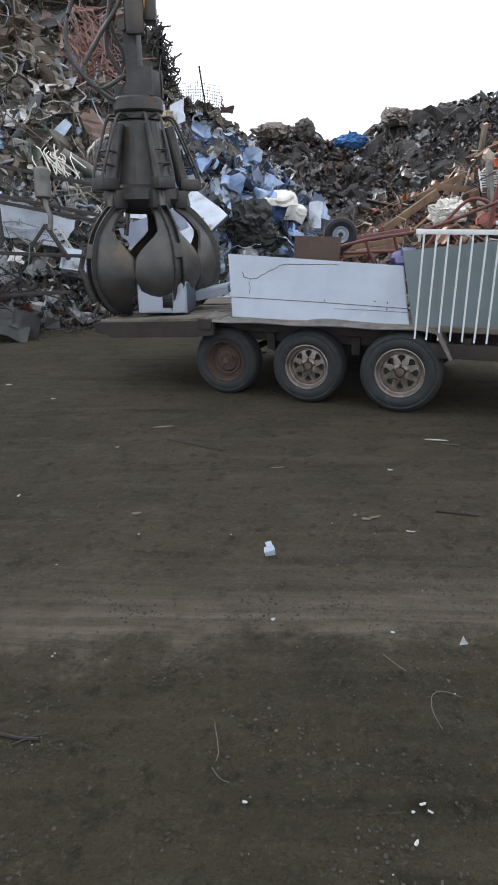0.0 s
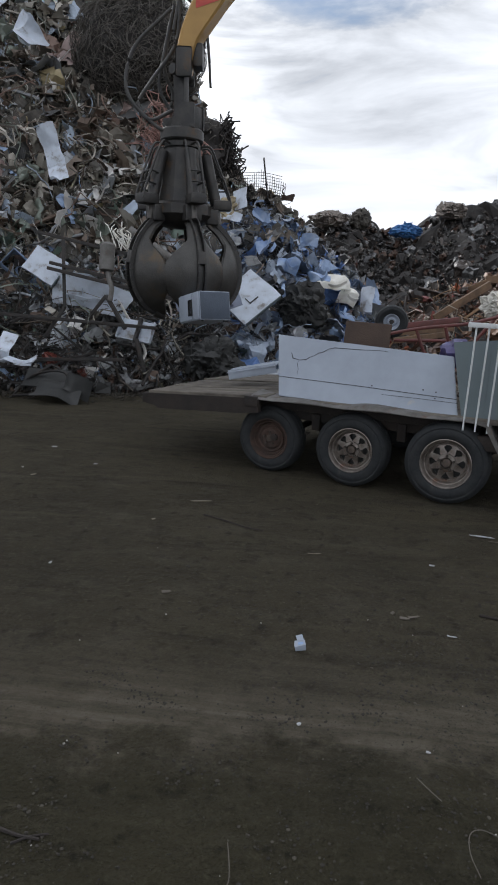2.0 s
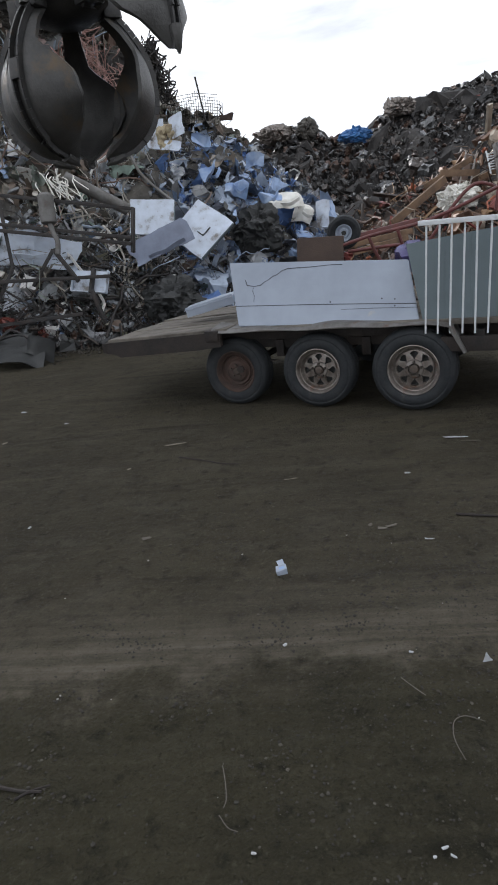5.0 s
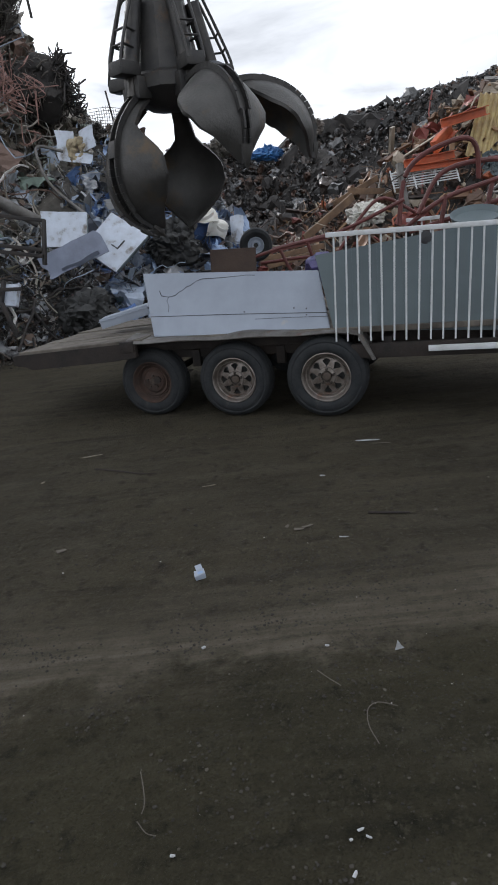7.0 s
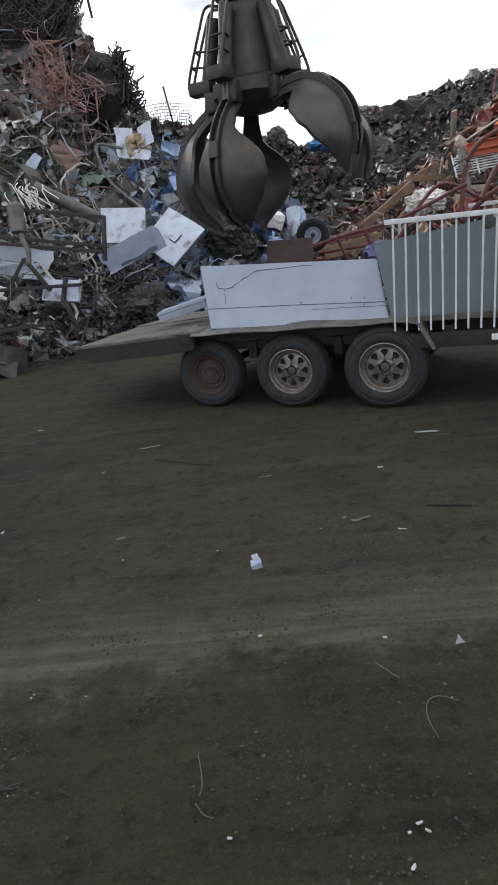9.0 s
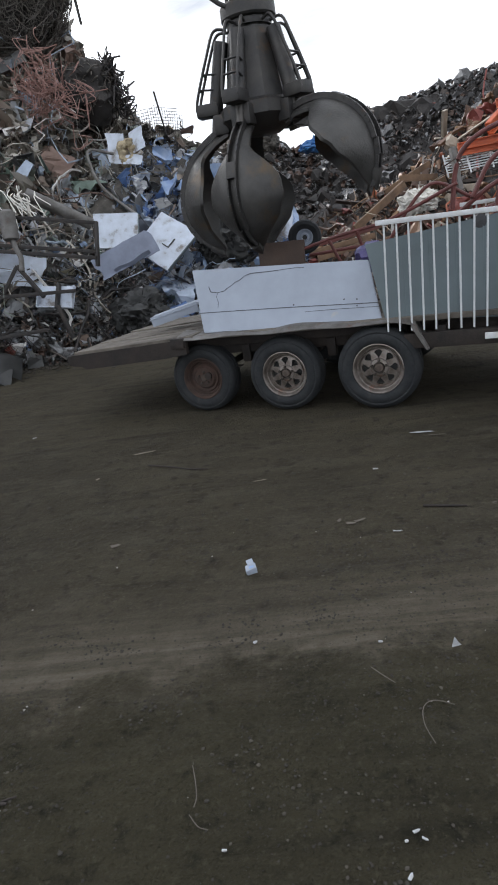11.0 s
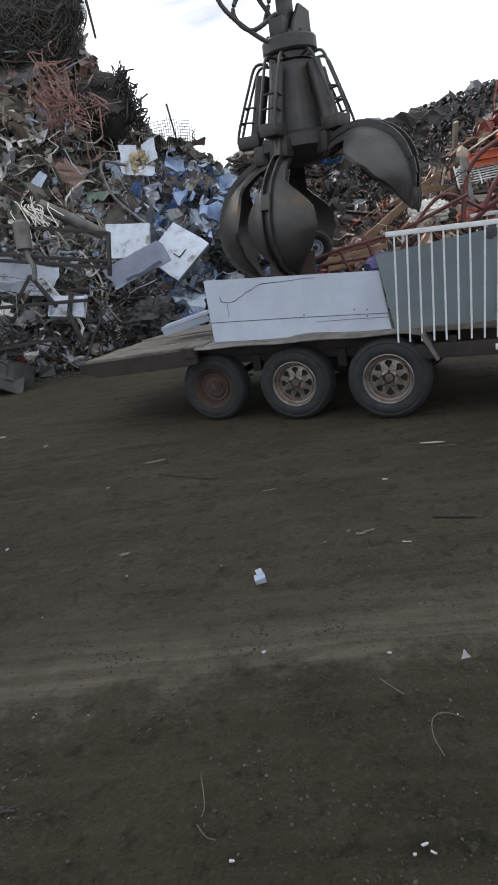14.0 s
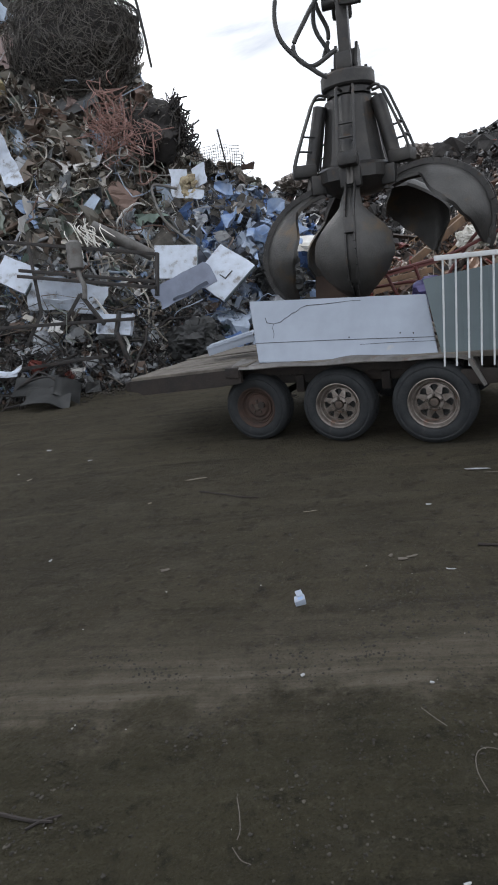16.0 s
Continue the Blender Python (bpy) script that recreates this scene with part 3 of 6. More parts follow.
# ---- the load on the trailer ----
def build_panel():
    """A cracked white panel, leaning on the load."""
    p = thing("enamel_sheet", "cracked white enamel panel leaning on the trailer load", "panel", on_trailer(0.0, 0.13, 0.742, -18, 0, 0))
    w0, w1, h = -0.78, 0.86, 0.61
    bm = plate(bmesh.new(), [(w0, 0.02), (w1 + 0.01, -0.03), (w1 - 0.10, h - 0.10), (w0 - 0.11, h)], 0.035)
    bmesh.ops.bevel(bm, geom=bm.edges[:], offset=0.005, segments=2, affect="EDGES")
    part("panel_face", bm, M_WHITE, p)
    part("pressed_line", tube(bmesh.new(), [(w0 - 0.035, -0.001, 0.205), (0, -0.001, 0.18), (w1 - 0.025, -0.001, 0.145)], 0.0032, 6), M_CRACK, p, "dark pressed seam")
    part("pressed_line", tube(bmesh.new(), [(0.2, -0.001, 0.125), (0.5, -0.001, 0.122), (w1 - 0.01, -0.001, 0.112)], 0.002, 6), M_CRACK, p, "dark pressed seam")
    crack = [(-0.72, 0.44), (-0.70, 0.39), (-0.63, 0.375), (-0.56, 0.385), (-0.53, 0.41), (-0.49, 0.425), (-0.45, 0.455), (-0.41, 0.465), (-0.36, 0.50), (-0.30, 0.515), (-0.1, 0.512), (0.12, 0.517), (0.2, 0.51)]
    part("crack", tube(bmesh.new(), [(x, -0.001, z) for x, z in crack], [0.002 + 0.003 * random.random() for _ in crack], 5), M_CRACK, p)
    part("crack", tube(bmesh.new(), [(-0.63, -0.001, 0.375), (-0.645, -0.001, 0.34), (-0.625, -0.001, 0.29), (-0.63, -0.001, 0.24)], 0.002, 5), M_CRACK, p)
    for x, z in ((0.10, 0.195), (0.55, 0.20), (0.66, 0.19), (0.66, 0.135)):
        part("rivet_hole", lathe(bmesh.new(), [(0.007, 0), (0.007, 0.002), (0, 0.002)], 8, m=pose(0, 0, 0, 90)), M_CRACK, p, m=pose(x, 0, z))
    return p


def build_grey_sheet():
    p = thing("grey_sheet", "flat grey metal sheet standing against the trailer side", "sheet metal", on_trailer(0.87, 0.10, 0.615, -4, 0, 0))
    bm = plate(bmesh.new(), [(0.03, 0.12), (2.45, 0.0), (2.45, 1.0), (-0.10, 0.74)], 0.012)
    part("sheet_face", bm, M_GREY, p)
    for k in range(11):
        part("pressed_rib", tube(bmesh.new(), [(0.2 + 0.2 * k, 0.0, 0.12), (0.2 + 0.2 * k, 0.0, 0.76 + 0.02 * k)], 0.0035, 6), M_GREY, p)
    part("dent", lathe(bmesh.new(), [(0.05, 0.0), (0.03, 0.004), (0.0, 0.005)], 14, m=pose(0, 0, 0, 90)), M_CRACK, p, m=pose(0.78, -0.001, 0.80))
    return p


def build_fence(m, length, label):
    f = thing("fence_panel", label, "fence panel", m, "fence panels on the trailer")
    part("top_rail", box(bmesh.new(), (length / 2, 0, 0.86), (length, 0.038, 0.038), bevel=0.006), M_FENCE, f)
    n = int(length / 0.094)
    bar = mesh_of(tube(bmesh.new(), [(0, 0, 0.015), (0, 0, 0.85)], 0.0075, 8), "bar")
    bar.materials.append(M_FENCE)
    for k in range(n):
        part("bar", bar, M_FENCE, f, m=pose(0.06 + k * 0.094, -0.004, 0, random.uniform(-0.6, 0.6), random.uniform(-0.5, 0.5), 0))
    return f


part("side_board", box(bmesh.new(), (2.3, -0.03, 0.575), (1.26, 0.03, 0.045), bevel=0.005), M_FENCE, trailer, "white painted board along the side rail")
build_panel()
build_grey_sheet()
build_fence(on_trailer(0.875, 0.0, 0.645, 0, 1.2, 0), 2.2, "white tubular pool fence panel tied to the trailer side")
build_fence(on_trailer(1.40, 1.95, 0.69, 0, 0, 0), 2.1, "white tubular fence panel along the far trailer side")


def build_load():
    t = thing("spare_wheel", "small black tyre on a white rim lying on the load", "wheel", on_trailer(-0.06, 1.31, 1.46, 8, 0, 14) @ Matrix.Scale(0.85, 4))
    turn = pose(0, 0, 0, 90)
    bm = lathe(bmesh.new(), [(0.09, -0.10), (0.16, -0.11), (0.195, -0.09), (0.20, -0.03), (0.19, 0.015), (0.16, 0.03), (0.12, 0.022), (0.095, 0.0)], 32, closed=True, m=turn)
    part("tyre", bm, M_TYRE, t)
    part("rim", lathe(bmesh.new(), [(0.10, 0.005), (0.094, 0.012), (0.085, -0.01), (0.07, -0.03), (0.05, -0.02), (0.045, 0.0), (0.03, 0.0), (0.03, -0.05)], 24, m=turn, closed=True), M_WHITE, t, "white painted rim")
    part("hub_hole", lathe(bmesh.new(), [(0.028, -0.004), (0.028, 0.002), (0, 0.002)], 16, m=turn), M_BLACK, t)
    b = thing("brown_board", "brown board lying among the trailer load", "board", on_trailer(-0.18, 0.80, 0.98, -6, 2, 0))
    part("board_face", box(bmesh.new(), (0, 0, 0.15), (0.46, 0.03, 0.66), bevel=0.006), M_CARD, b)
    f = thing("red_tube_frame", "dark red tubular steel frame on the load", "metal frame", on_trailer(-0.05, 0.85, 1.15))
    for pts in ([(-0.25, 0, 0.12), (0.35, 0, 0.27), (0.9, 0.05, 0.36), (1.5, 0.05, 0.58)], [(0.1, 0.2, 0.14), (0.6, 0.2, 0.16), (1.0, 0.2, 0.12)], [(0.35, 0, 0.27), (0.42, 0.05, 0.08), (0.5, 0.1, -0.05)],
                [(0.62, 0, 0.30), (0.66, 0.05, 0.12), (0.7, 0.1, -0.05)], [(0.8, 0.3, 0.1), (1.1, 0.35, 0.5), (1.3, 0.4, 0.62), (1.6, 0.45, 0.45)]):
        part("frame_tube", tube(bmesh.new(), curve(pts, 4), 0.016, 8), M_REDTUBE, f)
    rf = thing("bent_tube_frame", "large bent dark red tubular frame lying over the load", "metal frame", on_trailer(0, 1.2, 0))
    for pts in ([(1.38, 0, 1.52), (1.42, 0, 1.85), (1.50, 0, 2.02), (1.68, 0, 2.13), (1.95, 0, 2.19), (2.06, 0.05, 2.10), (2.08, 0.1, 1.85)], [(1.40, 0.1, 1.46), (1.76, 0.1, 1.70), (2.24, 0.15, 1.83), (2.9, 0.2, 2.0)],
                [(1.46, 0.2, 1.44), (1.95, 0.2, 1.56), (2.5, 0.25, 1.72)], [(1.55, 0.05, 1.60), (1.75, 0.1, 1.92), (2.1, 0.15, 2.0), (2.6, 0.2, 1.95)], [(1.72, 0.1, 1.30), (1.80, 0.1, 1.74)], [(2.1, 0.15, 1.30), (2.2, 0.15, 1.80)]):
        part("frame_tube", tube(bmesh.new(), curve(pts, 5), 0.022, 8), M_REDTUBE, rf)
    g = thing("purple_bag", "crumpled purple plastic bag stuffed into the load", "bag", on_trailer(0.72, 0.62, 1.24))
    bm = bmesh.new()
    bmesh.ops.create_icosphere(bm, subdivisions=3, radius=0.13)
    for v in bm.verts:
        v.co *= 1 + 0.45 * noise.noise(v.co * 14) + 0.2 * noise.noise(v.co * 35)
        v.co.z *= 0.9
    part("bag_skin", bm, M_PURPLE, g)
    s = thing("appliance_shell", "white ribbed appliance panel lying on the tail deck", "appliance panel", on_trailer(-1.32, 0.80, 0.86, 0, -12, 6))
    bm = sheet(bmesh.new(), 0.56, 0.40, 24, 4, lambda x, y: 0.006 * (math.sin(x * 70) > 0.4) - 0.03 * (y < -0.15), 0.006)
    part("shell_top", bm, M_WHITE, s, m=pose(0, 0, 0.10))
    part("shell_side", box(bmesh.new(), (0, -0.185, 0.045), (0.54, 0.012, 0.10), bevel=0.004), M_WHITE, s)
    h = thing("black_handle_strip", "black strip with a bent pull handle behind the panel", "handle", on_trailer(-1.28, 1.5, 0.76, 0, 4, 0))
    part("strip", box(bmesh.new(), (0, 0, 0.16), (0.06, 0.02, 0.62), bevel=0.006), M_BLACK, h)
    part("pull", tube(bmesh.new(), [(-0.03, -0.02, 0.18), (-0.03, -0.05, 0.19), (-0.03, -0.05, 0.33), (-0.03, -0.02, 0.34)], 0.009, 8), M_FENCE, h)
    d = thing("metal_dish", "dull grey metal dish on top of the load", "dish", on_trailer(2.05, 0.95, 1.46, 20, 0, 0))
    part("bowl", lathe(bmesh.new(), [(0.0, 0.0), (0.12, 0.01), (0.2, 0.05), (0.22, 0.10), (0.215, 0.10), (0.19, 0.055), (0.0, 0.01)], 28), M_GREY, d)
    c = thing("fibre_scrap_bundle", "loose heap of mixed scrap bars filling the trailer bed", "scrap", TR, kind="stuff")
    bm = bmesh.new()
    for k in range(150):
        x, y = random.uniform(-0.75, 2.9), random.uniform(0.5, 1.8)
        L = random.uniform(0.2, 0.7)
        box(bm, (0, 0, 0), (L, random.uniform(0.02, 0.09), random.uniform(0.01, 0.05)), pose(x, y, random.uniform(0.80, 1.08 + 0.22 * (x > 0.8)), random.uniform(-20, 20), random.uniform(-18, 18), random.uniform(-60, 60)))
    part("bar_scrap", bm, SCRAP["R", "island"], c)


build_load()


# ---- scrap pieces ----
def piece(kind, rng):
    """Vertices and faces of one scrap piece about one metre long, with thickness."""
    if kind in ("sheet", "strip"):
        nx, ny = (4, 3) if kind == "sheet" else (7, 2)
        w, d, fold, twist = 1.0, rng.uniform(0.35, 0.9), rng.uniform(-1.3, 1.3), rng.uniform(-0.6, 0.6)
        crease = rng.uniform(-1.2, 1.2)
        v = []
        for side in (0.0, -0.012):
            for j in range(ny):
                for i in range(nx):
                    x, y = i / (nx - 1) - 0.5, (j / (ny - 1) - 0.5) * d
                    v.append((x * w, y, fold * abs(x - 0.12) * 0.9 + crease * max(0, y / d) * d + twist * x * y * 1.5 + side))
        v = np.array(v)
        jit = rng.normal(0, 0.075, (nx * ny, 3))
        if kind == "strip":
            v[:, 1] *= rng.uniform(0.12, 0.3)
            v[:, 2] = v[:, 2] * 0.3 + rng.uniform(-0.5, 0.5) * np.cos(v[:, 0] * rng.uniform(2, 6))
            jit = np.repeat(rng.normal(0, 0.05, (nx, 3))[None], ny, 0).reshape(-1, 3) + rng.normal(0, 0.012, (nx * ny, 3))
        v += np.vstack([jit, jit])
        f, o = [], nx * ny
        for j in range(ny - 1):
            for i in range(nx - 1):
                a = j * nx + i
                f.append((a, a + 1, a + nx + 1, a + nx))
                f.append((o + a, o + a + nx, o + a + nx + 1, o + a + 1))
        rim = [(0, i) for i in range(nx)] + [(j, nx - 1) for j in range(1, ny)] + [(ny - 1, i) for i in range(nx - 2, -1, -1)] + [(j, 0) for j in range(ny - 2, 0, -1)]
        for k in range(len(rim)):
            a, b = rim[k][0] * nx + rim[k][1], rim[(k + 1) % len(rim)][0] * nx + rim[(k + 1) % len(rim)][1]
            f.append((a, o + a, o + b, b))
        return v, f
    if kind == "crumple":
        # a torn sheet folded along a few sharp creases
        nx, ny = 7, 6
        d = rng.uniform(0.45, 0.95)
        x, y = np.meshgrid(np.linspace(-0.5, 0.5, nx), np.linspace(-0.5, 0.5, ny) * d)
        x, y = x + rng.normal(0, 0.035, x.shape), y + rng.normal(0, 0.035, y.shape)
        z = np.zeros_like(x)
        for k in range(4):
            a, c = rng.uniform(0, math.pi), rng.uniform(-0.25, 0.25)
            z += rng.normal(0, 0.55) * np.abs(x * math.cos(a) + y * math.sin(a) - c)
        z += rng.normal(0, 0.025, z.shape)
        top = np.stack([x, y, z - z.mean()], -1).reshape(-1, 3)
        v, f, o = np.vstack([top, top - (0, 0, 0.01)]), [], nx * ny
        for j in range(ny - 1):
            for i in range(nx - 1):
                if (i in (0, nx - 2) or j in (0, ny - 2)) and rng.random() < 0.16:
                    continue                  # torn out of the rim
                a = j * nx + i
                f += [(a, a + 1, a + nx + 1, a + nx), (o + a, o + a + nx, o + a + nx + 1, o + a + 1)]
        for i in range(nx - 1):
            for a in (i, (ny - 1) * nx + i):
                f.append((a, o + a, o + a + 1, a + 1))
        for j in range(ny - 1):
            for a in (j * nx, j * nx + nx - 1):
                f.append((a, a + nx, o + a + nx, o + a))
        return v, f
    if kind == "cable":
        # a springy length of hose or cable that winds about
        seg, n, r = 14, 4, rng.uniform(0.007, 0.016)
        d, c = rng.normal(0, 1, 3), [np.zeros(3)]
        curl = rng.normal(0, 0.2, 3)
        for k in range(seg - 1):
            d = d / np.linalg.norm(d)
            c.append(c[-1] + d / seg)
            d = d + np.cross(curl, d) * 0.6 + rng.normal(0, 0.16, 3)
        c = np.array(c) - np.mean(c, 0)
        c[:, 2] *= 0.45
        v, f = [], []
        for i in range(seg):
            t = c[min(i + 1, seg - 1)] - c[max(i - 1, 0)]
            t = t / (np.linalg.norm(t) + 1e-9)
            s1 = np.cross(t, (0.31, 0.2, 0.93))
            s1 = s1 / (np.linalg.norm(s1) + 1e-9)
            s2 = np.cross(t, s1)
            for k in range(n):
                a = math.tau * k / n
                v.append(c[i] + (s1 * math.cos(a) + s2 * math.sin(a)) * r)
        for i in range(seg - 1):
            for k in range(n):
                f.append((i * n + k, i * n + (k + 1) % n, (i + 1) * n + (k + 1) % n, (i + 1) * n + k))
        return np.array(v), f
    if kind in ("pipe", "wire", "bar"):
        n, seg = {"pipe": (6, 5), "wire": (3, 9), "bar": (4, 3)}[kind]
        r = {"pipe": rng.uniform(0.018, 0.04), "wire": 0.011, "bar": rng.uniform(0.02, 0.05)}[kind]
        bend = {"pipe": 0.16, "wire": 0.42, "bar": 0.07}[kind]
        c = np.zeros((seg, 3))
        c[:, 0] = np.linspace(-0.5, 0.5, seg)
        c[:, 1:] = np.cumsum(rng.normal(0, bend / math.sqrt(seg), (seg, 2)), 0)
        v, f = [], []
        for i in range(seg):
            for k in range(n):
                a = math.tau * (k + 0.5) / n
                v.append(c[i] + (0, r * math.cos(a) * (1.8 if kind == "bar" else 1), r * math.sin(a)))
        for i in range(seg - 1):
            for k in range(n):
                f.append((i * n + k, i * n + (k + 1) % n, (i + 1) * n + (k + 1) % n, (i + 1) * n + k))
        f += [tuple(range(n))[::-1], tuple(range((seg - 1) * n, seg * n))]
        return np.array(v), f
    if kind == "shell":
        # a dented open housing: four bent walls of a torn box
        n, w, d, h = 3, 1.0, rng.uniform(0.5, 0.9), rng.uniform(0.35, 0.8)
        ring = [(-w / 2, -d / 2), (0, -d / 2 * rng.uniform(0.6, 1.1)), (w / 2, -d / 2), (w / 2, d / 2), (0.1, d / 2 * rng.uniform(0.5, 1.1)), (-w / 2, d / 2)][:5 + int(rng.integers(2))]
        k = len(ring)
        outer = np.array([(x * (1 + 0.1 * j), y * (1 - 0.12 * j), (j / (n - 1) - 0.5) * h) for j in range(n) for x, y in ring])
        outer += rng.normal(0, 0.06, outer.shape)
        v = np.vstack([outer, outer * (0.965, 0.965, 1.0)])
        f, o = [], n * k
        for j in range(n - 1):
            for i in range(k if k == 6 else k - 1):
                a, b = j * k + i, j * k + (i + 1) % k
                f += [(a, b, b + k, a + k), (o + a, o + a + k, o + b + k, o + b)]
        for j in (0, n - 1):
            for i in range(k if k == 6 else k - 1):
                a, b = j * k + i, j * k + (i + 1) % k
                f.append((a, o + a, o + b, b) if j == 0 else (a, b, o + b, o + a))
        return v, f
    # a crumpled lump
    bm = bmesh.new()
    bmesh.ops.create_icosphere(bm, subdivisions=2, radius=0.5)
    v = np.array([p.co[:] for p in bm.verts])
    v = np.sign(v) * np.abs(v) ** 0.6 * 0.62 * (1 + rng.normal(0, 0.24, (len(v), 1))) * (1, rng.uniform(0.45, 0.9), rng.uniform(0.35, 0.75))
    bm.verts.index_update()
    f = [tuple(p.index for p in q.verts) for q in bm.faces]
    bm.free()
    return v, f


def rotations(rng, normals, lie):
    """Random turns whose z leans to the normals: lie 0 is any way up, 1 is flat on the slope."""
    z = rng.normal(0, 1, normals.shape)
    z /= np.linalg.norm(z, axis=1, keepdims=True)
    z = z * (1 - lie) + normals * lie + 1e-6
    z /= np.linalg.norm(z, axis=1, keepdims=True)
    a = rng.normal(0, 1, normals.shape)
    x = a - (a * z).sum(1, keepdims=True) * z
    x /= np.linalg.norm(x, axis=1, keepdims=True)
    return np.stack([x, np.cross(z, x), z], -1)


def scatter(rng, height, area, count, kinds, sizes, sink, lie, skip=None, lift=0.0):
    """Places on a heap: rows of kind, place, turn and size."""
    out = []
    while len(out) < count:
        m = 400
        x, y = rng.uniform(area[0], area[1], m), rng.uniform(area[2], area[3], m)
        e = 0.15
        h = np.array([height(a, b) for a, b in zip(x, y)])
        hx = np.array([height(a + e, b) for a, b in zip(x, y)])
        hy = np.array([height(a, b + e) for a, b in zip(x, y)])
        nor = np.stack([(h - hx) / e, (h - hy) / e, np.ones(m)], -1)
        steep = np.linalg.norm(nor, axis=1)
        nor /= steep[:, None]
        keep = (h > 0.04) & (rng.uniform(0, 3.2, m) < steep)
        turn = rotations(rng, nor, lie)
        for i in np.nonzero(keep)[0]:
            kind = kinds[rng.integers(len(kinds))]
            s = sizes[0] * (sizes[1] / sizes[0]) ** (rng.random() ** 1.6)
            p = np.array([x[i], y[i], h[i]]) + nor[i] * (s * rng.uniform(-sink, 0.28 - sink) + lift)
            if p[2] < s * 0.15:
                p[2] = s * 0.15
            if skip is None or not skip(p):
                out.append((kind, p, turn[i], s))
    return out[:count]


VARIANTS = {}


def variants(kind, rng, n=24):
    if kind not in VARIANTS:
        VARIANTS[kind] = [piece(kind, rng) for _ in range(n)]
    return VARIANTS[kind]


def joined(name, rows, material, parent, rng):
    """All pieces of the rows in one mesh."""
    vs, fs, at = [], [], 0
    for kind, p, turn, s in rows:
        pool = variants(kind, rng)
        v, f = pool[rng.integers(len(pool))]
        vs.append((v * s) @ turn.T + p)
        fs += [tuple(i + at for i in q) for q in f]
        at += len(v)
    me = bpy.data.meshes.new(name)
    me.from_pydata(np.vstack(vs).tolist(), [], fs)
    ob = part(name, me, material, parent)
    ob["kind"] = "stuff"
    return ob


PIECE_NAMES = {"sheet": "torn_sheet", "pipe": "pipe", "wire": "wire", "bar": "bar", "lump": "crushed_lump", "shell": "torn_housing", "strip": "bent_strip", "crumple": "crumpled_sheet", "cable": "cable"}
PIECE_MESH = {}


def singles(rows, key, parent, rng):
    """The pieces of the rows as objects on shared meshes."""
    for kind, p, turn, s in rows:
        k = int(rng.integers(12))
        if (kind, key, k) not in PIECE_MESH:
            v, f = variants(kind, rng)[k]
            me = bpy.data.meshes.new(PIECE_NAMES[kind])
            me.from_pydata(v.tolist(), [], f)
            me.materials.append(SCRAP[key, "object"])
            PIECE_MESH[kind, key, k] = me
        m = Matrix([list(r) for r in turn]).to_4x4()
        ob = part(PIECE_NAMES[kind], PIECE_MESH[kind, key, k], None, parent)
        ob.matrix_basis = Matrix.Translation(Vector(p)) @ m @ Matrix.Scale(s, 4)


def core(name, height, area, step, rough, material, parent, lift=0.0):
    """The packed inside of a heap."""
    xs, ys = np.arange(area[0], area[1] + step, step), np.arange(area[2], area[3] + step, step)
    vs = []
    for y in ys:
        for x in xs:
            v = Vector((x, y, 0))
            d = noise.noise_vector(v * 1.3) * rough + noise.noise_vector(v * 3.7) * rough * 0.6
            h = height(x, y)
            k = min(1, max(h, 0) / 0.8)
            vs.append((x + d.x * k, y + d.y * k, h + d.z * k - 0.05 + lift if h > 0.01 else -0.15))
    n = len(xs)
    fs = [(j * n + i, j * n + i + 1, (j + 1) * n + i + 1, (j + 1) * n + i) for j in range(len(ys) - 1) for i in range(n - 1)]
    me = bpy.data.meshes.new(name)
    me.from_pydata(vs, [], fs)
    return part(name, me, material, parent)


def line(rows):
    a = np.array(rows, float)
    return lambda x: float(np.interp(x, a[:, 0], a[:, 1]))


# ---- the heaps ----
crest_l = line([(-22, 6.5), (-14, 8.5), (-11.5, 8.7), (-9.3, 8.75), (-7.7, 8.4), (-6.5, 8.3), (-5.4, 7.7), (-4.5, 7.2), (-4.0, 6.7), (-3.6, 6.0), (-3.3, 5.0), (-2.7, 4.5), (-2.2, 4.1), (-1.6, 3.8), (-1.1, 3.4), (-0.7, 3.1), (0.0, 2.5), (0.7, 1.8), (1.5, 0.8), (2.1, -0.2)])
foot_l = line([(-22, 6.5), (-12, 7.4), (-7.2, 8.6), (-5.5, 9.7), (-4.0, 9.9), (-3.0, 10.3), (0, 11.2), (2.3, 12.5)])
CREST_L = 15.0


def heap_left(x, y):
    f, c = foot_l(x), crest_l(x)
    if y < CREST_L:
        s = (y - f) / (CREST_L - f)
        if s <= 0:
            return -0.3
        b = (noise.noise(Vector((x * 0.55, y * 0.55, 3))) * 0.5 + noise.noise(Vector((x * 1.25, y * 1.25, 7))) * 0.34) * min(1, s * 3)
        return c * (0.42 * s ** 0.7 + 0.58 * s ** 1.25) + b * (0.4 + 0.6 * min(1, (1 - s) * 4))
    return c * (1 - ((y - CREST_L) / 8) ** 2)


crest_r = line([(0.6, -0.2), (1.0, 0.9), (1.4, 1.6), (2.3, 1.75), (2.8, 1.95), (3.5, 2.4), (4.3, 2.95), (4.9, 3.35), (7, 4.4), (10, 5), (14, 4.5)])


def heap_right(x, y):
    f = 9.6
    c = crest_r(x)
    if y < 14:
        s = (y - f) / (14 - f)
        return -0.3 if s <= 0 else c * s ** 0.8 + noise.noise(Vector((x * 0.8, y * 0.8, 9))) * 0.25 * min(1, s * 3)
    return c * (1 - ((y - 14) / 5) ** 2)


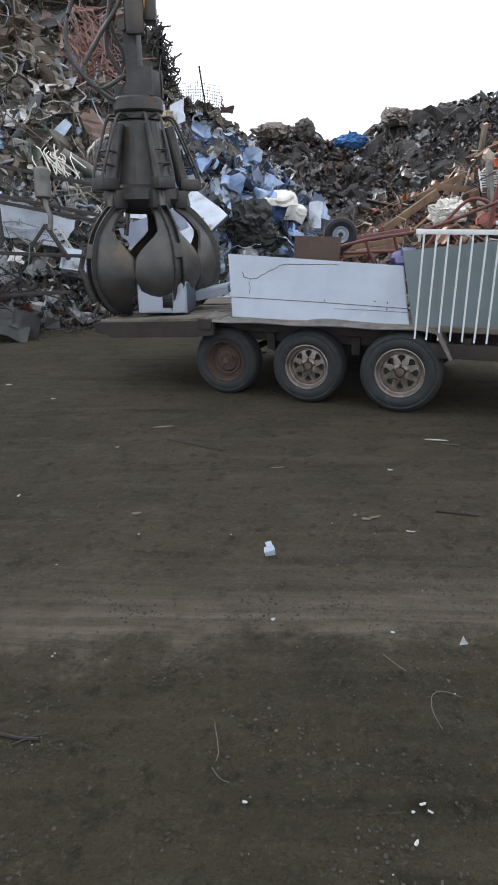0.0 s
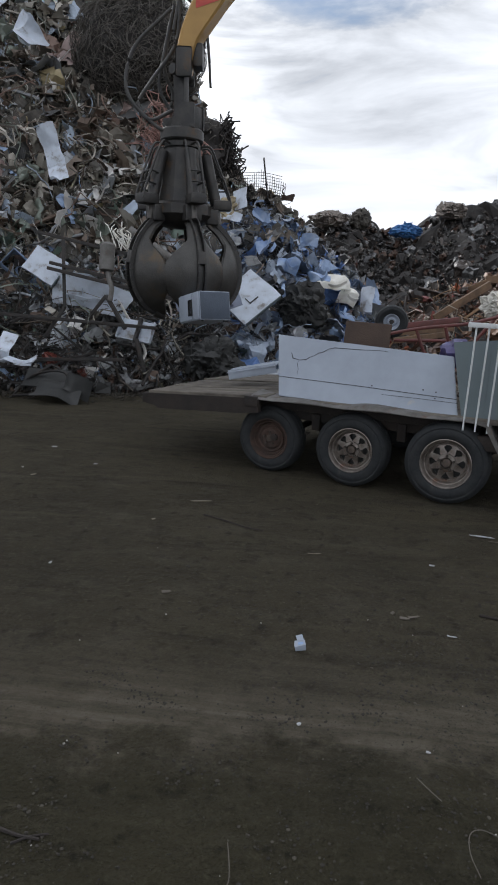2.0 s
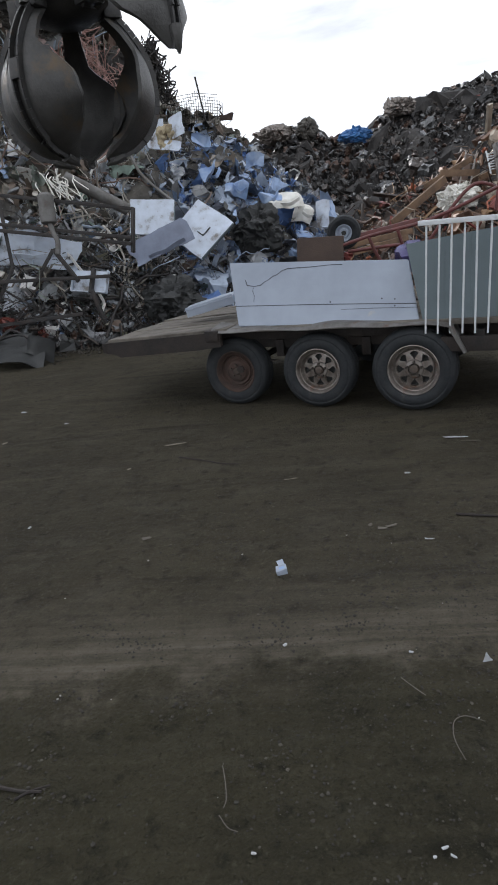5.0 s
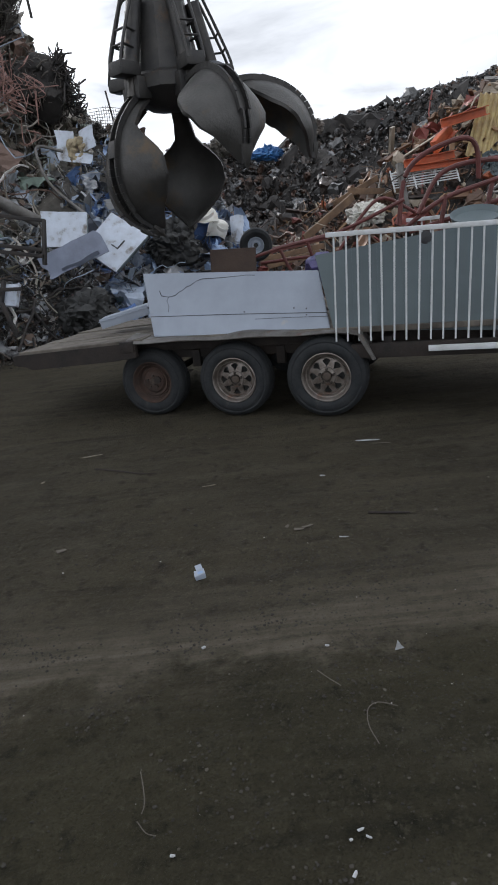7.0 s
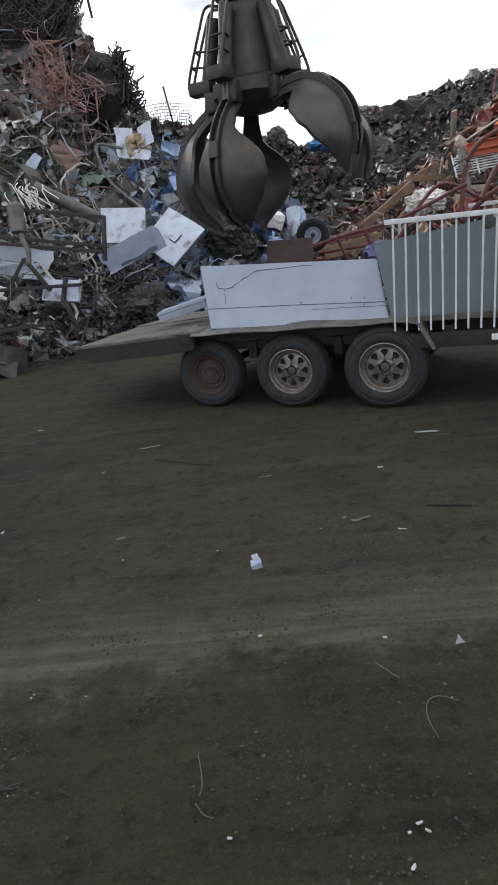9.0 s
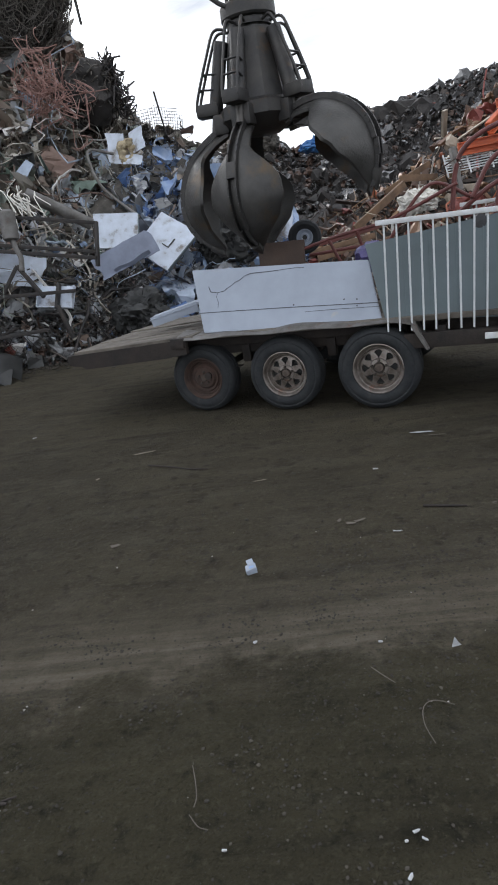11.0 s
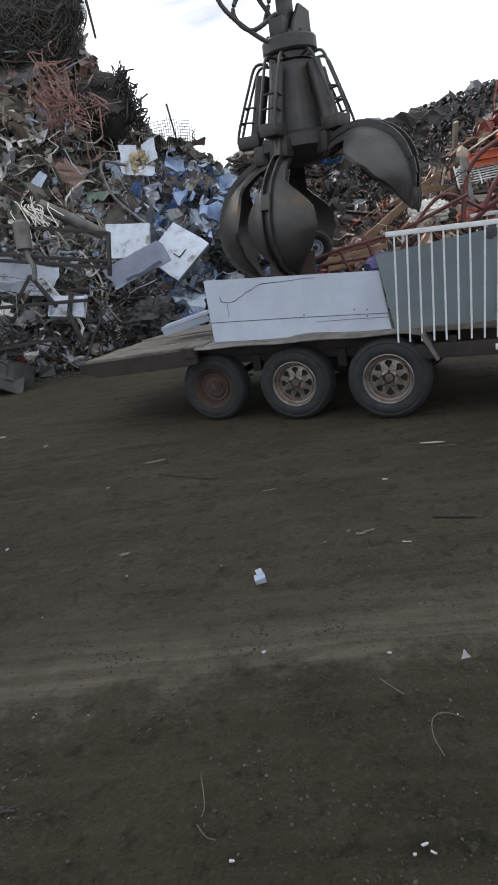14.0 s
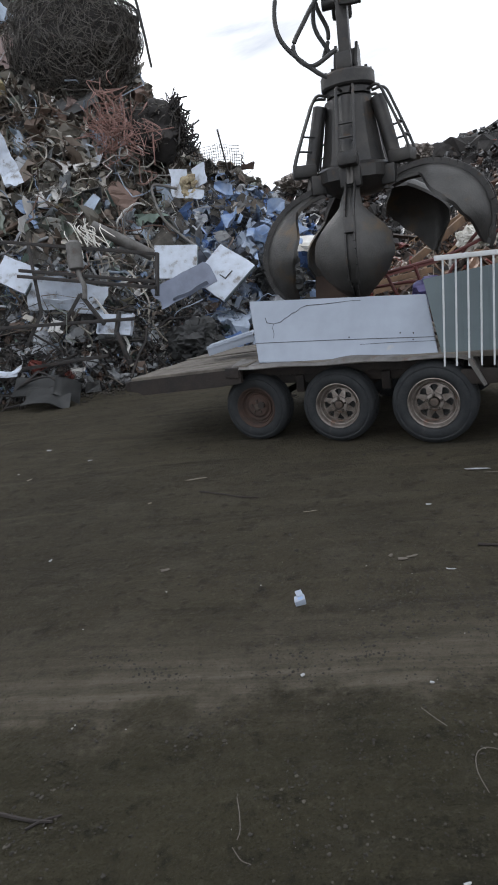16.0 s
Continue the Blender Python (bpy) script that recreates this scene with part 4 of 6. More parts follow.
crest_f = line([(-9, 4.0), (-4, 4.1), (-0.6, 4.1), (-0.2, 4.4), (0.5, 4.35), (1.0, 4.0), (1.9, 3.8), (2.6, 3.9), (2.9, 4.4), (3.7, 4.7), (4.7, 4.85), (6, 5.1), (7.3, 5.35), (10, 5.8), (16, 5.6)])


def heap_far(x, y):
    f = 14.5
    if y < 22:
        s = (y - f) / (22 - f)
        return -0.3 if s <= 0 else crest_f(x) * s ** 0.8 + noise.noise(Vector((x * 0.5, y * 0.5, 5))) * 0.5 * min(1, s * 3) * min(1, (1 - s) * 4)
    return crest_f(x) * (1 - ((y - 22) / 8) ** 2)


def in_blue(p):
    return -2.7 < p[0] < 1.9 and p[2] < crest_l(p[0]) * 0.93 + 0.2 and p[0] > -2.7 + abs(p[2] - 2.6) * 0.45


def build_heaps():
    rng = np.random.default_rng(7)
    hl = thing("scrap_heap", "tall heap of torn sheet metal, pipes, wire and appliances", "scrap heap", group="scrap heaps")
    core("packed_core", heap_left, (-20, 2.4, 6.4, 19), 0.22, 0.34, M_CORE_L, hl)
    area = (-14, 2.2, 7.4, 15.8)

    def high(p):                              # where the muddy brown scrap lies
        return p[2] > 2.5 + 0.6 * noise.noise(Vector((p[0] * 0.8, p[2] * 0.8, 2))) + 0.35 * max(0, p[0] + 4)

    mixed = ["crumple", "strip", "shell", "bar", "pipe", "wire", "strip", "lump", "sheet", "wire", "crumple", "crumple", "cable"]
    joined("small_scrap", scatter(rng, heap_left, area, 9000, mixed, (0.07, 0.36), 0.05, 0.2, lambda p: in_blue(p) or high(p)), SCRAP["L", "island"], hl, rng)
    joined("muddy_scrap", scatter(rng, heap_left, area, 10500, mixed, (0.08, 0.48), 0.05, 0.2, lambda p: in_blue(p) or not high(p)), SCRAP["W", "island"], hl, rng)
    joined("crumpled_scrap", scatter(rng, heap_left, area, 1100, ["crumple"], (0.28, 0.85), 0.10, 0.3, lambda p: in_blue(p) or not high(p)), SCRAP["W", "island"], hl, rng)
    joined("tangled_wire", scatter(rng, heap_left, (-14, -1.6, 7.4, 14.6), 2600, ["wire", "cable", "strip", "pipe"], (0.22, 0.65), 0.02, 0.3, in_blue), SCRAP["W", "island"], hl, rng)
    joined("long_cable", scatter(rng, heap_left, area, 1000, ["cable", "wire", "cable"], (0.7, 1.7), 0.0, 0.65, lambda p: in_blue(p) or p[2] < 0.8 or p[1] > 14 or p[0] > -2.2, 0.03), SCRAP["W", "island"], hl, rng)
    singles(scatter(rng, heap_left, (-12, 1.5, 7.8, 15), 300, ["crumple", "crumple", "shell", "strip", "pipe", "cable", "bar", "cable"], (0.30, 0.85), 0.05, 0.35, lambda p: in_blue(p) or p[2] < 0.85 or (-5.2 < p[0] < -1 and p[2] < 2.5)), "L", hl, rng)
    joined("blue_scrap", scatter(rng, heap_left, (-2.8, 2.0, 10, 15.6), 4200, ["crumple", "strip", "strip", "shell", "bar", "cable", "wire", "cable"], (0.06, 0.26), 0.04, 0.25, lambda p: not in_blue(p)), SCRAP["B", "island"], hl, rng)
    joined("blue_cable", scatter(rng, heap_left, (-2.8, 2.0, 10, 15.6), 900, ["cable", "cable", "cable", "wire", "crumple"], (0.3, 0.7), 0.0, 0.5, lambda p: not in_blue(p) or p[1] > 14, 0.02), SCRAP["B", "island"], hl, rng)
    joined("loose_scrap", scatter(rng, heap_left, (-9, 1.5, 8.5, 13.5), 900, ["bar", "pipe", "cable", "strip", "crumple"], (0.2, 0.7), 0.06, 0.8, None, 0.02), SCRAP["L", "island"], hl, rng)
    joined("dark_debris", scatter(rng, heap_left, (-8.5, 1.5, 8.2, 12.5), 5600, ["bar", "pipe", "wire", "strip", "lump", "cable"], (0.05, 0.34), 0.0, 0.5, lambda p: p[2] > 0.6 + 0.6 * math.sin(p[0] * 2.1) ** 2, 0.03), SCRAP["F", "island"], hl, rng)
    joined("pale_crumbs", scatter(rng, heap_left, (-8, 1.0, 8.2, 12), 1300, ["crumple", "lump", "strip"], (0.025, 0.10), 0.0, 0.4, lambda p: p[2] > 0.9, 0.06), SCRAP["L", "island"], hl, rng)
    joined("dark_rod_scrap", scatter(rng, heap_left, (-7.2, -2.2, 8.2, 12), 330, ["wire", "pipe", "wire", "cable"], (0.35, 1.0), 0.0, 0.75, lambda p: p[2] > 1.5, 0.10), M_FRAME, hl, rng)
    hr = thing("metal_heap", "heap of rusty and orange painted steel sections and timber", "scrap heap", group="scrap heaps")
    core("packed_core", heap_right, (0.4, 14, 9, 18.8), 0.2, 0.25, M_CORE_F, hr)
    joined("small_scrap", scatter(rng, heap_right, (0.7, 9, 9.4, 14.8), 4200, ["bar", "bar", "pipe", "lump", "wire"], (0.10, 0.55), 0.04, 0.45), SCRAP["R", "island"], hr, rng)
    singles(scatter(rng, heap_right, (0.9, 7, 10, 14.4), 240, ["bar", "bar", "pipe", "wire"], (0.4, 1.2), 0.02, 0.55), "R", hr, rng)
    hf = thing("engine_heap", "high dark heap of crushed car bodies and engine parts", "scrap heap", group="scrap heaps")
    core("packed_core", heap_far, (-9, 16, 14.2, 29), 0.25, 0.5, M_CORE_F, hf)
    joined("small_scrap", scatter(rng, heap_far, (-4, 13, 15, 23), 15000, ["lump", "cable", "lump", "pipe", "cable", "strip", "lump", "crumple"], (0.07, 0.30), 0.02, 0.15), SCRAP["F", "island"], hf, rng)
    singles(scatter(rng, heap_far, (-2, 11, 16, 22.6), 260, ["lump", "pipe", "lump", "cable", "cable"], (0.3, 0.65), 0.0, 0.2), "F", hf, rng)


build_heaps()


# ---- things lying on the heaps ----
def lying(x, y, z, yaw=0, tilt=0, roll=0):
    """A pose for something that faces the yard: turned by yaw, leaning back by tilt, rolled in its own plane."""
    return Matrix.Translation((x, y, z)) @ pose(0, 0, 0, 0, 0, yaw) @ pose(0, 0, 0, -tilt, 0, 0) @ pose(0, 0, 0, 0, roll, 0)


def dented(bm, amount, size):
    for v in bm.verts:
        v.co += noise.noise_vector(v.co * size) * amount
    return bm


def slab(w, h, d, cuts=5, bend=0.0):
    """A dented slab in the xz plane with bevelled rim."""
    bm = bmesh.new()
    nx, nz = cuts + 1, cuts + 1
    def grid(y):
        return [[bm.verts.new((w * (i / cuts - 0.5), y + bend * (2 * i / cuts - 1) ** 2, h * (j / cuts - 0.5))) for i in range(nx)] for j in range(nz)]
    a, b = grid(-d / 2), grid(d / 2)
    for j in range(cuts):
        for i in range(cuts):
            bm.faces.new((a[j][i], a[j][i + 1], a[j + 1][i + 1], a[j + 1][i]))
            bm.faces.new((b[j][i], b[j + 1][i], b[j + 1][i + 1], b[j][i + 1]))
    for k in range(cuts):
        bm.faces.new((a[0][k], b[0][k], b[0][k + 1], a[0][k + 1]))
        bm.faces.new((a[cuts][k], a[cuts][k + 1], b[cuts][k + 1], b[cuts][k]))
        bm.faces.new((a[k][0], a[k + 1][0], b[k + 1][0], b[k][0]))
        bm.faces.new((a[k][cuts], b[k][cuts], b[k + 1][cuts], a[k + 1][cuts]))
    return bm


def white_door(m, w, h, label, marks=True):
    d = thing("appliance_door", label, "appliance door", m, "white appliance sheets on the heap")
    part("skin", dented(dented(slab(w, h, 0.05, 10), 0.018, 2.6), 0.006, 9), M_DIRTYWHITE, d)
    part("edge_strip", box(bmesh.new(), (w / 2 + 0.008, 0, 0), (0.018, 0.062, h * 0.97), bevel=0.004), M_GREY, d)
    if marks:
        part("bracket_mark", box(bmesh.new(), (w * 0.18, -0.038, 0.02), (0.02, 0.012, h * 0.22)), M_BLACK, d)
        part("bracket_mark", box(bmesh.new(), (w * 0.10, -0.038, -h * 0.09), (w * 0.18, 0.012, 0.02)), M_BLACK, d)
        part("slot", box(bmesh.new(), (-w * 0.25, -0.038, -h * 0.28), (w * 0.12, 0.012, 0.03)), M_BLACK, d)
    return d


def creased(bm, w, h, seed, amount):
    """Sharp folds across a slab and a torn, uneven rim."""
    rng = np.random.default_rng(seed)
    folds = [(rng.uniform(0, math.pi), rng.uniform(-0.25, 0.25), rng.normal(0, amount)) for _ in range(4)]
    for v in bm.verts:
        x, z = v.co.x, v.co.z
        v.co.y += sum(g * abs(x * math.cos(a) + z * math.sin(a) - c * max(w, h)) for a, c, g in folds)
        ex, ez = abs(x) / w * 2, abs(z) / h * 2
        torn = max(0, noise.noise(Vector((x * 4.1, seed * 3.7, z * 4.1)))) * 0.3
        if ex > 0.99:
            v.co.x *= 1 - torn
        if ez > 0.99:
            v.co.z *= 1 - torn
        v.co += noise.noise_vector(v.co * 7) * 0.012
    return bm


SHEETS = itertools.count(3)


def bent_sheet(m, w, h, label, material, bend=0.2, name="bent_sheet"):
    d = thing(name, label, "sheet metal", m, "bent sheets on the heap")
    k = next(SHEETS)
    part("skin", creased(slab(w, h, 0.012, 14, bend * 0.3), w, h, k, 0.22 + bend * 1.4), material, d)
    part("folded_lip", dented(slab(w * 0.6, 0.08, 0.012, 6, bend * 0.4), 0.03, 4), material, d, m=pose(0.06, -0.04, -h * 0.42, 62))
    return d


def lump(name, m, size, material, label, category, rough=0.35):
    """A crushed mass: ridged folds at three sizes, with torn flaps and bent strips hanging on it."""
    d = thing(name, label, category, m)
    seed = Vector((size[0] * 9, size[2] * 5, 0))
    bm = bmesh.new()
    bmesh.ops.create_icosphere(bm, subdivisions=5, radius=0.5)
    for v in bm.verts:
        k = 1 + rough * (1.1 * noise.noise(v.co * 3.1 + seed) - 1.0 * abs(noise.noise(v.co * 6.5 + seed)) - 0.55 * abs(noise.noise(v.co * 14 + seed)) + 0.5)
        v.co = Vector([v.co[i] * k * size[i] for i in range(3)])
    part("mass", bm, material, d)
    rng = np.random.default_rng(int(size[0] * 100) + len(name))
    vs, fs, at = [], [], 0
    for k in range(70):
        n = rng.normal(0, 1, 3)
        n /= np.linalg.norm(n)
        kind = ("crumple", "strip", "crumple", "wire")[k % 4]
        pool = variants(kind, rng)
        v, f = pool[rng.integers(len(pool))]
        turn = rotations(rng, n[None], 0.3)[0]
        vs.append((v * rng.uniform(0.12, 0.34) * max(size)) @ turn.T + n * np.array(size) * 0.47)
        fs += [tuple(i + at for i in q) for q in f]
        at += len(v)
    me = bpy.data.meshes.new("torn_skin")
    me.from_pydata(np.vstack(vs).tolist(), [], fs)
    part("torn_skin", me, material, d)["kind"] = "stuff"
    return d


white_door(lying(-1.57, 11.5, 1.68, -8, 34, 40), 0.86, 0.84, "white appliance door with black bracket marks, tipped on the heap")
white_door(lying(-2.34, 11.25, 1.95, 12, 20, 8), 0.75, 0.62, "white appliance panel with torn corner behind a grey board", False)
bent_sheet(lying(-2.14, 10.75, 1.52, -6, 30, -24), 1.1, 0.40, "lilac-grey flat board slanting across the heap", mat("lilac_grey_board", (0.20, 0.23, 0.31), (0.15, 0.17, 0.23), 0.55, 0, 4), 0.03, "grey_board")
white_door(lying(-4.95, 10.45, 2.08, 14, 26, 32), 0.62, 0.5, "pale blue-white appliance side lying against black frames", False)
bent_sheet(lying(-4.15, 10.35, 1.70, 0, 30, 6), 1.35, 0.46, "long white enamel sheet under the black steel frame", M_DIRTYWHITE, 0.06)
bent_sheet(lying(-6.95, 8.35, 0.50, 12, 42, 8), 1.3, 0.62, "crumpled white sheet at the heap's foot", M_DIRTYWHITE, 0.25)
bent_sheet(lying(-6.6, 8.95, 0.98, -10, 45, 16), 1.15, 0.6, "bent pale sheet near the heap's foot", M_DIRTYWHITE, 0.12)
bent_sheet(lying(-7.7, 8.25, 0.36, -15, 55, -12), 0.9, 0.5, "torn white sheet lying on the dirt", M_DIRTYWHITE, 0.2)
bent_sheet(lying(-7.85, 11.15, 4.35, 20, 30, -38), 0.85, 0.45, "folded white panel high on the heap", M_DIRTYWHITE, 0.1)
bent_sheet(lying(-7.3, 11.15, 4.33, -20, 30, 34), 0.85, 0.42, "folded white panel half over the heap face", M_DIRTYWHITE, 0.1)
bent_sheet(lying(-5.1, 11.35, 3.95, 8, 18, 72), 1.05, 0.34, "pale crumpled rag-like sheet hanging down", M_DIRTYWHITE, 0.22)
bent_sheet(lying(-9.16, 13.95, 8.50, 18, 10, 16), 0.62, 0.95, "white cabinet side on top of the heap", M_DIRTYWHITE, 0.03)
bent_sheet(lying(-10.4, 13.6, 8.3, -14, 12, -8), 0.85, 0.75, "dull white cabinet side on the heap's crest", M_DIRTYWHITE, 0.05)
bent_sheet(lying(-7.4, 14.1, 8.15, 10, 15, -10), 1.0, 0.55, "white appliance top on the heap's crest", M_DIRTYWHITE, 0.1)
bent_sheet(lying(-8.3, 13.7, 7.95, -12, 20, 5), 0.55, 0.7, "white box side below the heap's crest", M_DIRTYWHITE, 0.08)
bent_sheet(lying(-6.3, 12.9, 6.55, 12, 28, 40), 0.6, 0.5, "pale triangular sheet on the heap face", M_DIRTYWHITE, 0.12)
bent_sheet(lying(-0.1, 12.9, 2.05, 10, 35, -14), 0.75, 0.35, "cream plastic cover among blue sheets", M_WMARK, 0.15)
bent_sheet(lying(0.62, 13.3, 1.70, -5, 5, 3), 0.26, 0.56, "upright white plastic panel at the end of the blue scrap", M_DIRTYWHITE, 0.02)
bent_sheet(lying(0.30, 13.0, 1.85, 15, 25, 25), 0.4, 0.35, "cream broken plastic moulding", M_WMARK, 0.1)
for x, y, z, w, h, roll in ((-0.95, 12.5, 2.35, 0.7, 0.35, 20), (-0.35, 12.4, 2.1, 0.6, 0.3, -18), (-1.35, 12.3, 2.6, 0.6, 0.4, -30), (-0.6, 12.9, 2.75, 0.55, 0.3, 10), (-1.0, 12.2, 1.75, 0.45, 0.3, 50), (-1.6, 13.2, 3.2, 0.6, 0.3, 5), (0.1, 12.7, 1.45, 0.4, 0.3, -35)):
    bent_sheet(lying(x, y + 0.05, z, roll, 30, roll), w * 0.62, h * 0.7, "faded blue torn sheet in the heap", M_BLUE, 0.40, "blue_sheet")
bent_sheet(lying(-5.12, 9.2, 0.80, 10, 15, 12), 0.26, 0.52, "white pointed enamel corner standing at the heap's foot", M_DIRTYWHITE, 0.05)
bent_sheet(lying(-4.75, 9.1, 0.56, -4, 70, 3), 0.55, 0.2, "white strip of enamel lying on the rubble", M_DIRTYWHITE, 0.04)
bent_sheet(lying(-7.7, 13.7, 7.82, 5, 40, 18), 0.85, 0.35, "pale blue sheet folded over the heap's crest", M_DIRTYWHITE, 0.18)
bent_sheet(lying(-7.25, 12.7, 6.45, -12, 30, 30), 0.6, 0.5, "pale torn board on the heap face", M_DIRTYWHITE, 0.1)
bent_sheet(lying(-9.64, 13.3, 7.75, 15, 20, 40), 0.42, 0.4, "small white square panel below the crest", M_DIRTYWHITE, 0.02)
bent_sheet(lying(-7.93, 12.4, 5.95, 20, 25, -30), 0.35, 0.5, "torn pale blue sheet on the heap face", M_BLUE, 0.15, "blue_sheet")
bent_sheet(lying(-7.3, 10.6, 2.85, -8, 45, 4), 1.1, 0.36, "brown slatted board lying on the heap", M_WOOD, 0.03, "brown_sheet")
bent_sheet(lying(-8.8, 10.5, 3.2, 12, 35, -20), 1.0, 0.8, "dull green sheet lying on the heap", mat("dull_green_sheet", (0.13, 0.17, 0.14), (0.08, 0.10, 0.085), 0.6, 0, 4), 0.12, "green_sheet")
bent_sheet(lying(-7.8, 9.2, 1.55, 10, 25, 70), 0.75, 0.3, "crumpled white strip low on the heap", M_DIRTYWHITE, 0.25)
hs = thing("hose", "long dull grey hose winding down the heap", "hose", lying(0, 0, 0))
part("hose_body", tube(bmesh.new(), curve([(-2.35, 12.3, 3.30), (-2.77, 12.2, 3.40), (-2.72, 12.0, 3.05), (-2.55, 11.8, 2.72), (-2.25, 11.6, 2.42), (-1.92, 11.4, 2.14)], 7), 0.026, 8), M_GUARD, hs)
st = thing("plastic_strips", "bunch of white plastic strips spilling down the heap", "plastic strips", lying(-3.75, 10.75, 2.62))
for k in range(22):
    x, z = random.gauss(0, 0.17), random.gauss(0.1, 0.08)
    pts = [(x, 0.05, z), (x + random.uniform(-0.05, 0.12), -0.06, z - 0.08), (x + random.uniform(0.0, 0.3), -0.10, z - random.uniform(0.2, 0.4))]
    part("strip", tube(bmesh.new(), curve(pts, 4), 0.009, 4), M_WMARK, st)
tb = thing("twisted_bracket", "twisted rusty bracket with curled horns on the ridge", "bracket", lying(-1.22, 14.7, 3.86))
part("bracket_body", dented(slab(0.30, 0.14, 0.06, 6), 0.05, 5), M_RUSTRIM, tb)
part("bracket_horn", tube(bmesh.new(), curve([(-0.06, 0, 0.04), (-0.12, 0, 0.14), (-0.08, 0, 0.22), (-0.14, 0, 0.27)], 5), [0.02 - 0.0009 * k for k in range(16)], 6), M_RUSTRIM, tb)
lump("black_plastic_bale", lying(-0.62, 12.35, 1.55), (0.85, 0.7, 0.75), M_BLACK, "black crumpled plastic bale in the blue scrap", "bale")
tp = thing("tarpaulin", "crumpled dark green-black tarpaulin on the dirt", "tarpaulin", lying(-4.1, 8.95, 0.16, 8, 62, 6))
part("cloth", creased(slab(0.72, 0.48, 0.012, 16, 0.1), 0.72, 0.48, 51, 0.35), M_BLACK, tp)
part("cloth_fold", creased(slab(0.5, 0.3, 0.012, 12, 0.1), 0.5, 0.3, 52, 0.35), M_BLACK, tp, m=pose(0.2, -0.12, 0.1, 30, 20, 0))
lump("cushion", lying(-2.0, 10.6, 0.55), (0.9, 0.6, 0.7), M_BLACK, "black crushed seat padding at the heap's foot", "padding", 0.4)
lump("blue_car_part", lying(1.95, 20.8, 3.85), (0.85, 0.5, 0.34), M_BRIGHTBLUE, "crushed bright blue car panel on the far heap", "car part", 0.35)
lump("crushed_car_part", lying(-0.45, 20.9, 4.15), (1.0, 0.6, 0.42), M_RIM, "crushed grey car part on the far crest", "car part", 0.4)
lump("crushed_drum", lying(0.55, 21.1, 4.2), (0.6, 0.6, 0.62), M_CORE_L, "dark crushed drum on the far crest", "drum", 0.25)
lump("crushed_car_part", lying(3.25, 20.8, 4.45), (0.8, 0.6, 0.42), M_RIM, "crushed silver car part on the far crest", "car part", 0.45)


def white_crate(m, w, h, d):
    c = thing("white_crate", "open white enamel box lying at the heap's foot", "box", m)
    part("back", box(bmesh.new(), (0, d / 2, 0), (w, 0.015, h), bevel=0.003), M_DIRTYWHITE, c)
    for x in (-w / 2, w / 2):
        part("side", box(bmesh.new(), (x, 0, 0), (0.015, d, h), bevel=0.003), M_DIRTYWHITE, c)
    part("floor", box(bmesh.new(), (0, 0, -h / 2), (w, d, 0.015), bevel=0.003), M_DIRTYWHITE, c)
    part("divider", box(bmesh.new(), (w * 0.08, -0.02, 0), (0.05, d * 0.9, h * 1.1), bevel=0.006), M_FRAME, c)
    return c


white_crate(lying(-3.22, 10.05, 1.08, -6, 24, 8), 0.60, 0.36, 0.09)
c = thing("carton", "grey-beige flattened carton on the dirt", "carton", lying(-5.75, 8.85, 0.20, -4, 0, 2))
part("carton_body", dented(slab(0.95, 0.30, 0.35, 6), 0.03, 3), M_GUARD, c)
part("carton_flap", dented(slab(0.6, 0.10, 0.02, 5, 0.04), 0.02, 3), M_WHITE, c, "pale torn flap", m=pose(0.25, -0.24, -0.1, 25, 4, 0))
M_CABINET = mat("dark_grey_cabinet", (0.06, 0.066, 0.076), (0.04, 0.044, 0.05), 0.5, 0.1, 3)
c = thing("cabinet_shell", "dark grey open cabinet shell on the heap", "cabinet", lying(-5.8, 9.45, 0.92, 16, 24, -12))
part("panel", dented(slab(0.72, 0.58, 0.03, 5), 0.02, 3), M_CABINET, c)
part("panel", dented(slab(0.03, 0.58, 0.32, 4), 0.02, 3), M_CABINET, c, m=pose(-0.37, 0.14, 0))
part("panel", dented(slab(0.72, 0.03, 0.32, 4), 0.02, 3), M_CABINET, c, m=pose(0, 0.14, 0.3))


def steel_frame():
    f = thing("steel_frame", "black steel table frame tangled in the heap", "steel frame", lying(0, 0, 0))
    for a, b in (((-5.0, 10.25, 2.62), (-2.37, 10.2, 2.08)), ((-4.7, 10.1, 2.12), (-2.45, 10.1, 1.66)), ((-4.7, 10.0, 2.03), (-2.45, 10.05, 1.57)), ((-4.50, 10.2, 2.50), (-4.42, 10.0, 1.40)), ((-2.38, 10.2, 2.10), (-2.45, 10.05, 1.44)),
                 ((-6.0, 9.75, 1.30), (-2.85, 9.95, 1.13)), ((-3.7, 10.0, 1.62), (-4.1, 9.9, 1.10)), ((-3.7, 10.0, 1.62), (-3.35, 9.9, 1.10)), ((-4.42, 10.0, 1.40), (-4.75, 9.9, 0.9)), ((-3.15, 9.85, 0.95), (-3.0, 9.8, 0.42)),
                 ((-5.0, 9.7, 0.55), (-3.3, 9.7, 0.62))):
        d = Vector(b) - Vector(a)
        bm = box(bmesh.new(), (0, 0, 0), (0.055, 0.055, d.length), bevel=0.006)
        part("steel_bar", bm, M_FRAME, f, m=Matrix.Translation((Vector(a) + Vector(b)) / 2) @ d.to_track_quat("Z", "Y").to_matrix().to_4x4())
    return f


